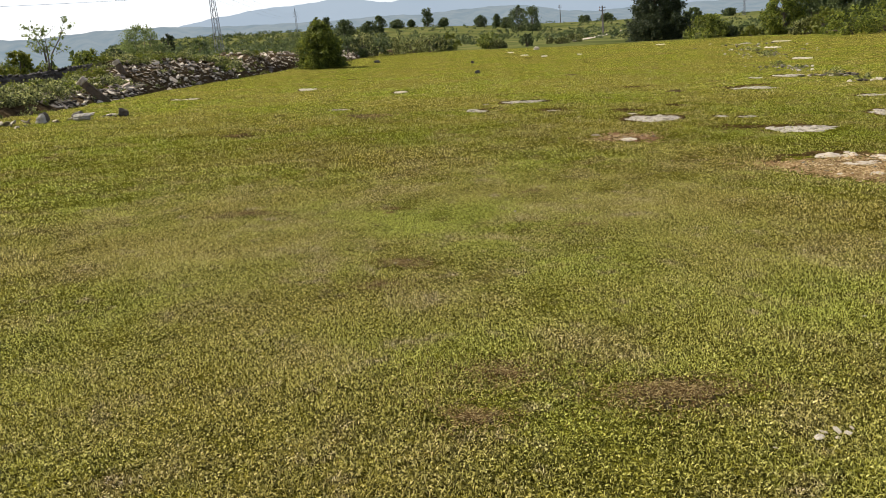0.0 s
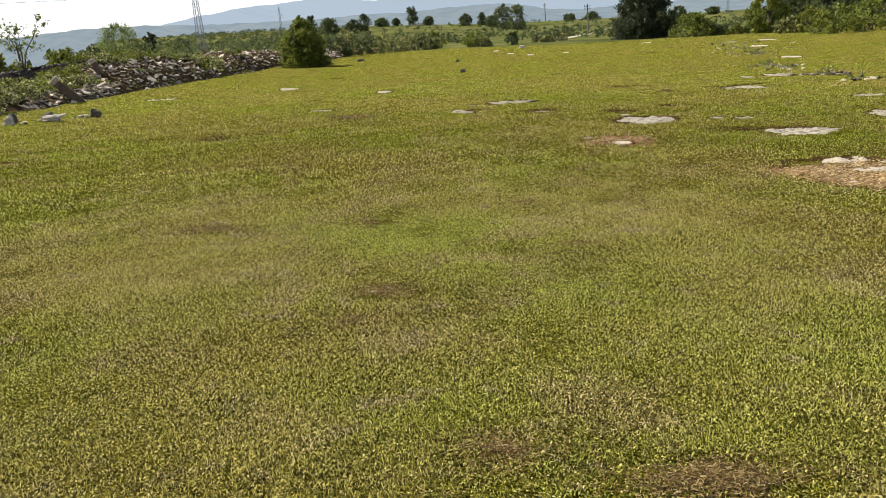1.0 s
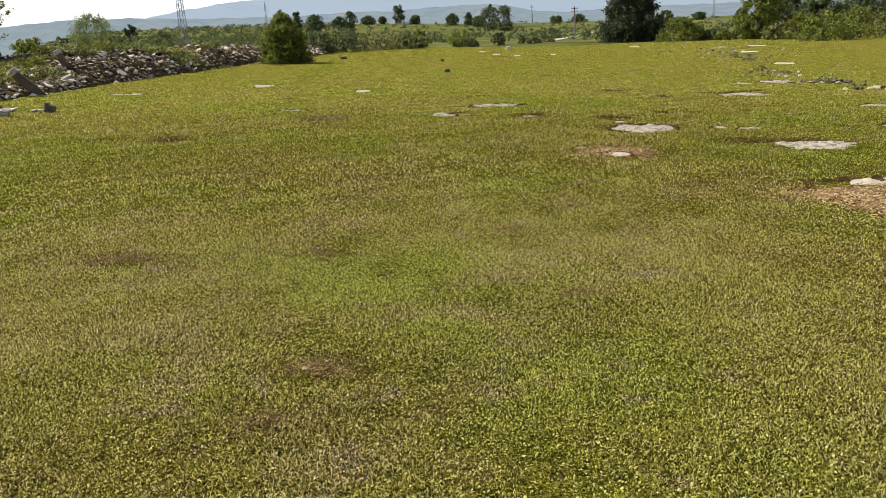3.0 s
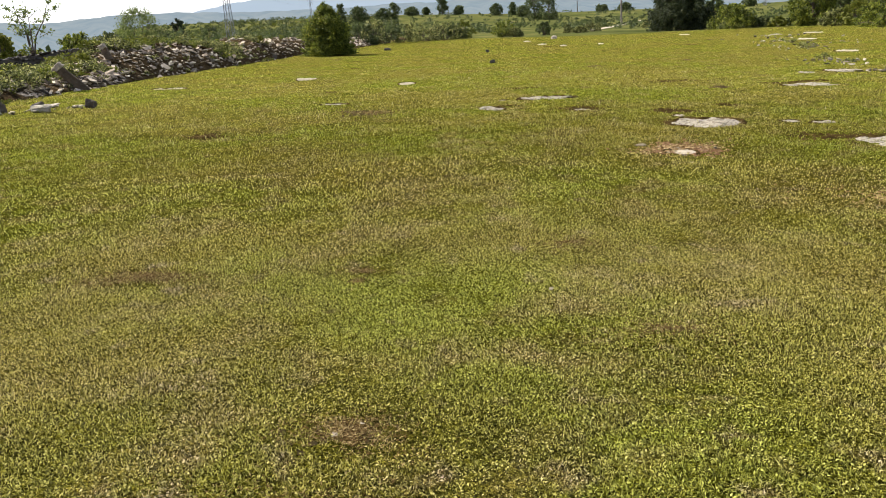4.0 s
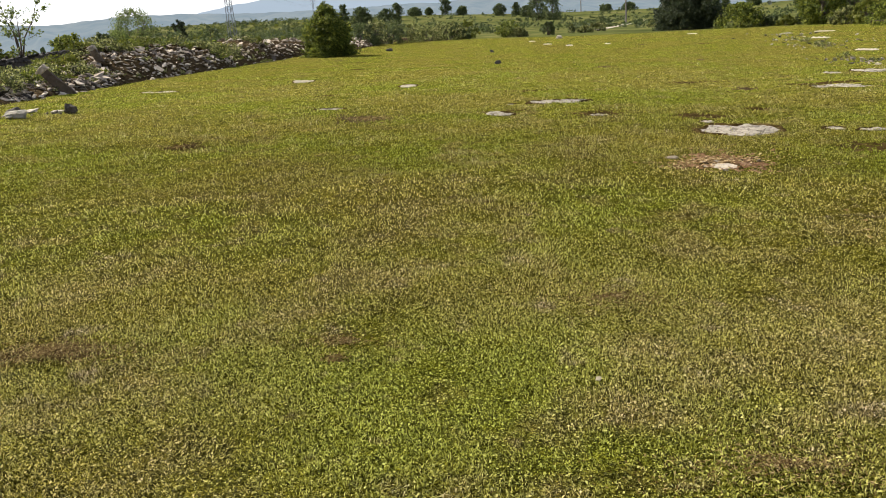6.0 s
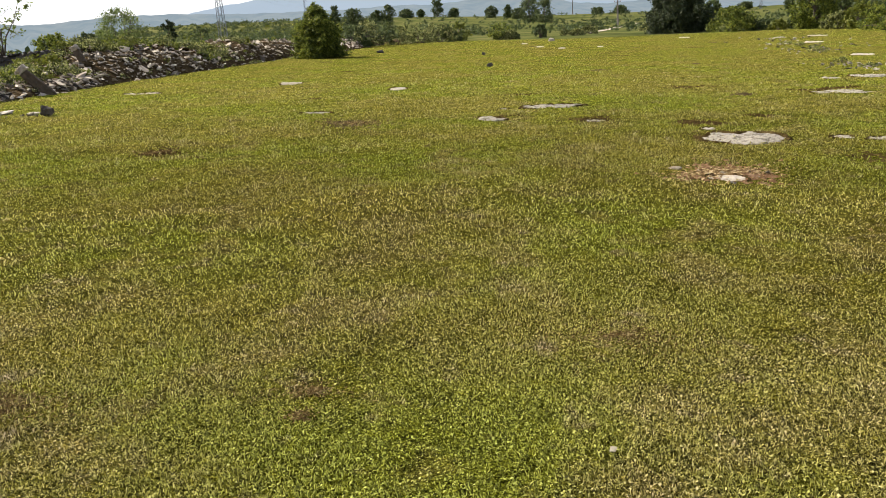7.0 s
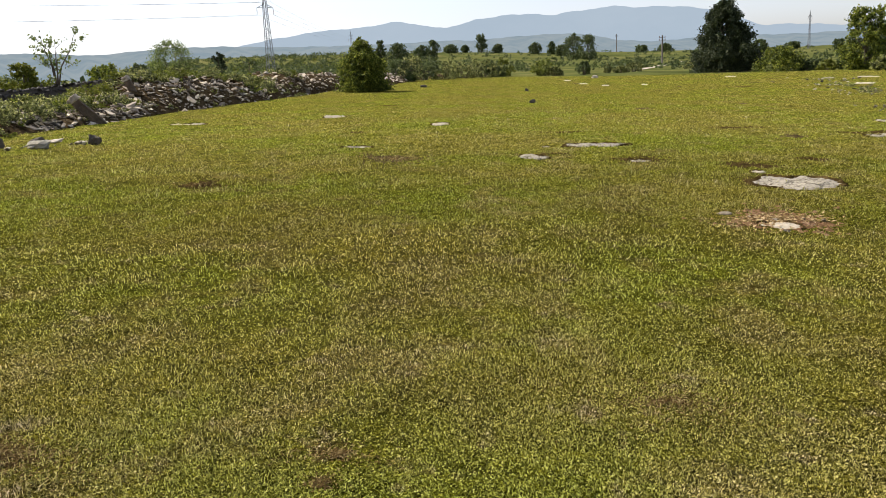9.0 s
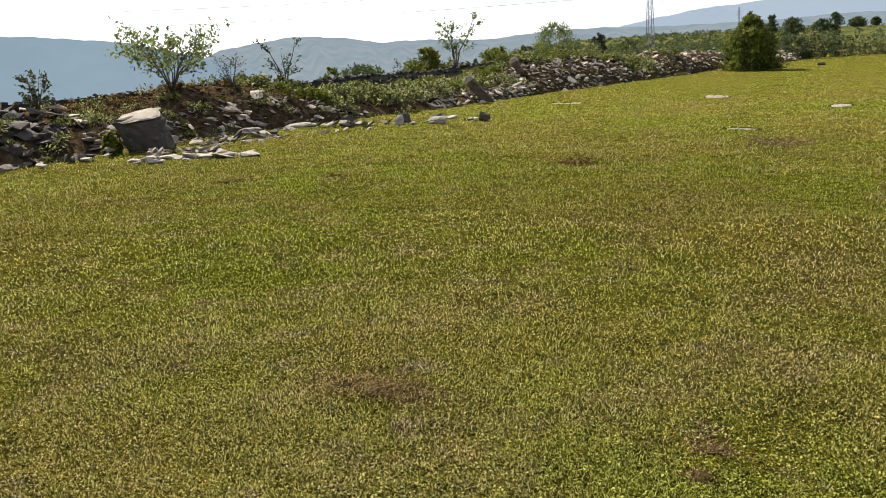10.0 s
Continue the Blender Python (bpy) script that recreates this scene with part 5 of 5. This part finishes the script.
def dry_tufts(x, y, w, d, n, seed, chip=1.0, mat=DRY_BLADE):
    """Withered blades lying over a worn spot."""
    g = np.random.default_rng(seed)
    a, r = g.uniform(0, 2 * np.pi, n), np.abs(g.normal(0, 0.5, n))
    rim = 1 + 0.4 * np.sin(2 * a + seed) + 0.3 * np.sin(3 * a + 2 * seed)
    px, py = x + 0.5 * w * r * rim * np.cos(a), y + 0.5 * d * r * rim * np.sin(a)
    k = g.uniform(0, 2 * np.pi, n)
    far = max(1.0, math.hypot(x, max(2.4, y - 5.7)) / 3.0)
    ln, wd = 0.026 * far ** 0.5 * g.uniform(0.5, 1.4, n), 0.0026 * chip * far ** 0.7 * g.uniform(0.5, 1.4, n)
    z = lie(px, py) + g.uniform(0.002, 0.02, n)
    dx, dy = np.cos(k), np.sin(k)
    dz = g.uniform(-0.15, 0.5, n) * ln
    v = np.stack([np.stack([px, py, z], 1), np.stack([px + 0.5 * dx * ln - dy * wd, py + 0.5 * dy * ln + dx * wd, z + 0.7 * dz], 1),
                  np.stack([px + dx * ln, py + dy * ln, z + dz * 0.6], 1), np.stack([px + 0.5 * dx * ln + dy * wd, py + 0.5 * dy * ln - dx * wd, z + 0.6 * dz], 1)], 1).reshape(-1, 3)
    o = np.array((x, y, ground_z(x, y)))
    ob = thing("dry_grass", Matrix.Translation(o), "withered brown and straw-coloured grass on a worn spot", "dry grass", kind="stuff", me=mesh_np("dry_grass", v - o, np.arange(4 * n).reshape(n, 4), mat))
    BARE.append((x, y, 0.45 * w, 0.45 * d, 0.55 if n > 4000 * w * d else 0.12))
    return ob


for x, y, w, d, n in ((0.98, 3.42, 1.0, 0.5, 4200), (0.2, 3.75, 1.3, 0.8, 2600), (-0.6, 5.6, 1.2, 0.7, 1800), (1.2, 7.4, 1.8, 0.8, 1700), (0.9, 9.6, 1.6, 0.8, 1300), (0.03, 3.2, 0.5, 0.35, 1300), (-0.47, 6.26, 0.65, 0.55, 2400), (-2.4, 8.8, 1.1, 0.6, 3600), (-0.76, 8.72, 0.22, 0.18, 260),
                      (-0.75, 9.0, 0.5, 0.3, 700),  (-2.2, 21.6, 1.6, 1.9, 1300), (-5.0, 18.1, 0.9, 0.8, 500)):
    dry_tufts(x, y, w, d, n, int(100 * abs(x) + 10 * y))
dry_tufts(5.3, 10.6, 1.7, 2.5, 9000, 641, 2.2, STRAW_CHIP)
dry_tufts(3.28, 15.05, 1.3, 1.0, 1500, 478, 2.0, STRAW_CHIP)


def reach_in_view(x, y, stray):
    """Depth of a spot of turf before the nearest camera station whose view cone holds it."""
    out = np.full(len(x), 1e9)
    for sy, yaw in [(0.95 * k, 0.0) for k in range(7)] + [(5.7, 15.0), (5.7, 31.0)]:
        fx, fy = -math.sin(radians(yaw)), math.cos(radians(yaw))
        ahead = x * fx + (y - sy) * fy
        aside = np.abs(x * fy - (y - sy) * fx)
        out = np.minimum(out, np.where((ahead > 1.9 - 1.3 * stray) & (aside < 0.66 * ahead + 0.4 + 1.6 * stray), np.maximum(ahead, 2.3), 1e9))
    return out


def blades(name, box, r0, r1, label, seed):
    """Grass blades and small round clover leaves fitted to the camera's view: thick close by, sparser and in coarser
    tufts with depth.
    """
    g = np.random.default_rng(seed)
    most = min(BLADES_MOST, BLADES / r0 ** 3)
    n = int((box[2] - box[0]) * (box[3] - box[1]) * most)
    x, y = g.uniform(box[0], box[2], n), g.uniform(box[1], box[3], n)
    r = reach_in_view(x, y, g.random(n) ** 2.5)
    keep = (r >= r0) & (r < r1) & (g.random(n) * most < np.minimum(BLADES_MOST, BLADES / r ** 3)) & (x > foot_x(y) - 0.4) & (g.random(n) < ease(46, 22, r))
    x, y, r = x[keep], y[keep], r[keep]
    keep = g.random(len(x)) > bareness(x, y)
    x, y, r = x[keep], y[keep], r[keep]
    n = len(x)
    a, u = g.uniform(0, 2 * np.pi, n), g.uniform(0.6, 1.4, n)
    patch = 0.9 + 0.25 * np.sin(1.7 * x + 2.3 * np.sin(0.9 * y)) * np.sin(1.3 * y + 1.9 * np.sin(1.1 * x))
    leaf = g.random(n) < 0.32
    # about a picture pixel's width at this depth; farther blades are enlarged to it
    grain = r / 1385
    ln = np.where(leaf, np.clip(4.2 * grain, 0.0135, 0.07) * u, np.clip(7.5 * grain, 0.028, 0.075) * u * patch)
    wd = np.where(leaf, 0.62 * ln, np.maximum(0.0043, 2.0 * grain) * g.uniform(0.7, 1.3, n))
    tilt = np.where(leaf, g.uniform(0.85, 1.75, n), g.uniform(0.25, 1.3, n))
    roll = np.where(leaf, g.uniform(-0.5, 0.5, n), g.uniform(-0.9, 0.9, n))
    root = lie(x, y) - 0.003 + np.where(leaf, g.uniform(0.002, 0.020, n), 0.0)
    dx, dy = np.cos(a), np.sin(a)
    sx, sy, sz = -dy * wd * 0.5 * np.cos(roll), dx * wd * 0.5 * np.cos(roll), wd * 0.5 * np.sin(roll)
    mid, top = 0.5 * ln, 0.5 * ln
    h1, o1 = mid * np.cos(tilt * 0.75), mid * np.sin(tilt * 0.75)
    h2, o2 = h1 + top * np.cos(tilt * 1.2), o1 + top * np.sin(tilt * 1.2)
    b0 = np.stack([x, y, root], 1)
    m0 = np.stack([x + dx * o1 - sx, y + dy * o1 - sy, root + h1 - sz], 1)
    m1 = np.stack([x + dx * o1 + sx, y + dy * o1 + sy, root + h1 + sz], 1)
    t = np.stack([x + dx * o2, y + dy * o2, root + np.maximum(h2, 0.002)], 1)
    v = np.stack([b0, m1, t, m0], 1).reshape(-1, 3)
    i = 4 * np.arange(n)
    f = np.concatenate([np.stack([i, i + 1, i + 3], 1), np.stack([i + 1, i + 2, i + 3], 1)])
    ob = new(name, mesh_np(name, v, f, BLADE if r0 < 8 else TUFT))
    return tagged(ob, label, "grass", kind="stuff")


BLADES, BLADES_MOST = 350000, 12000      # blades for each square metre: at one metre's reach, and at most
blades("grass", (-5.4, 0.6, 4.6, 11.6), 2.0, 4.0, "short grazed grass with clover and dry blades", 1)
blades("grass", (-10.0, 1.6, 7.6, 16.0), 4.0, 8.0, "short grazed grass of the open meadow", 2)
blades("grass", (-19.0, 5.0, 14.6, 30.0), 8.0, 20.0, "short grazed grass farther over the meadow", 3)
blades("grass", (-17.0, 16.0, 32.0, 50.0), 20.0, 44.0, "low grass of the far meadow", 4)
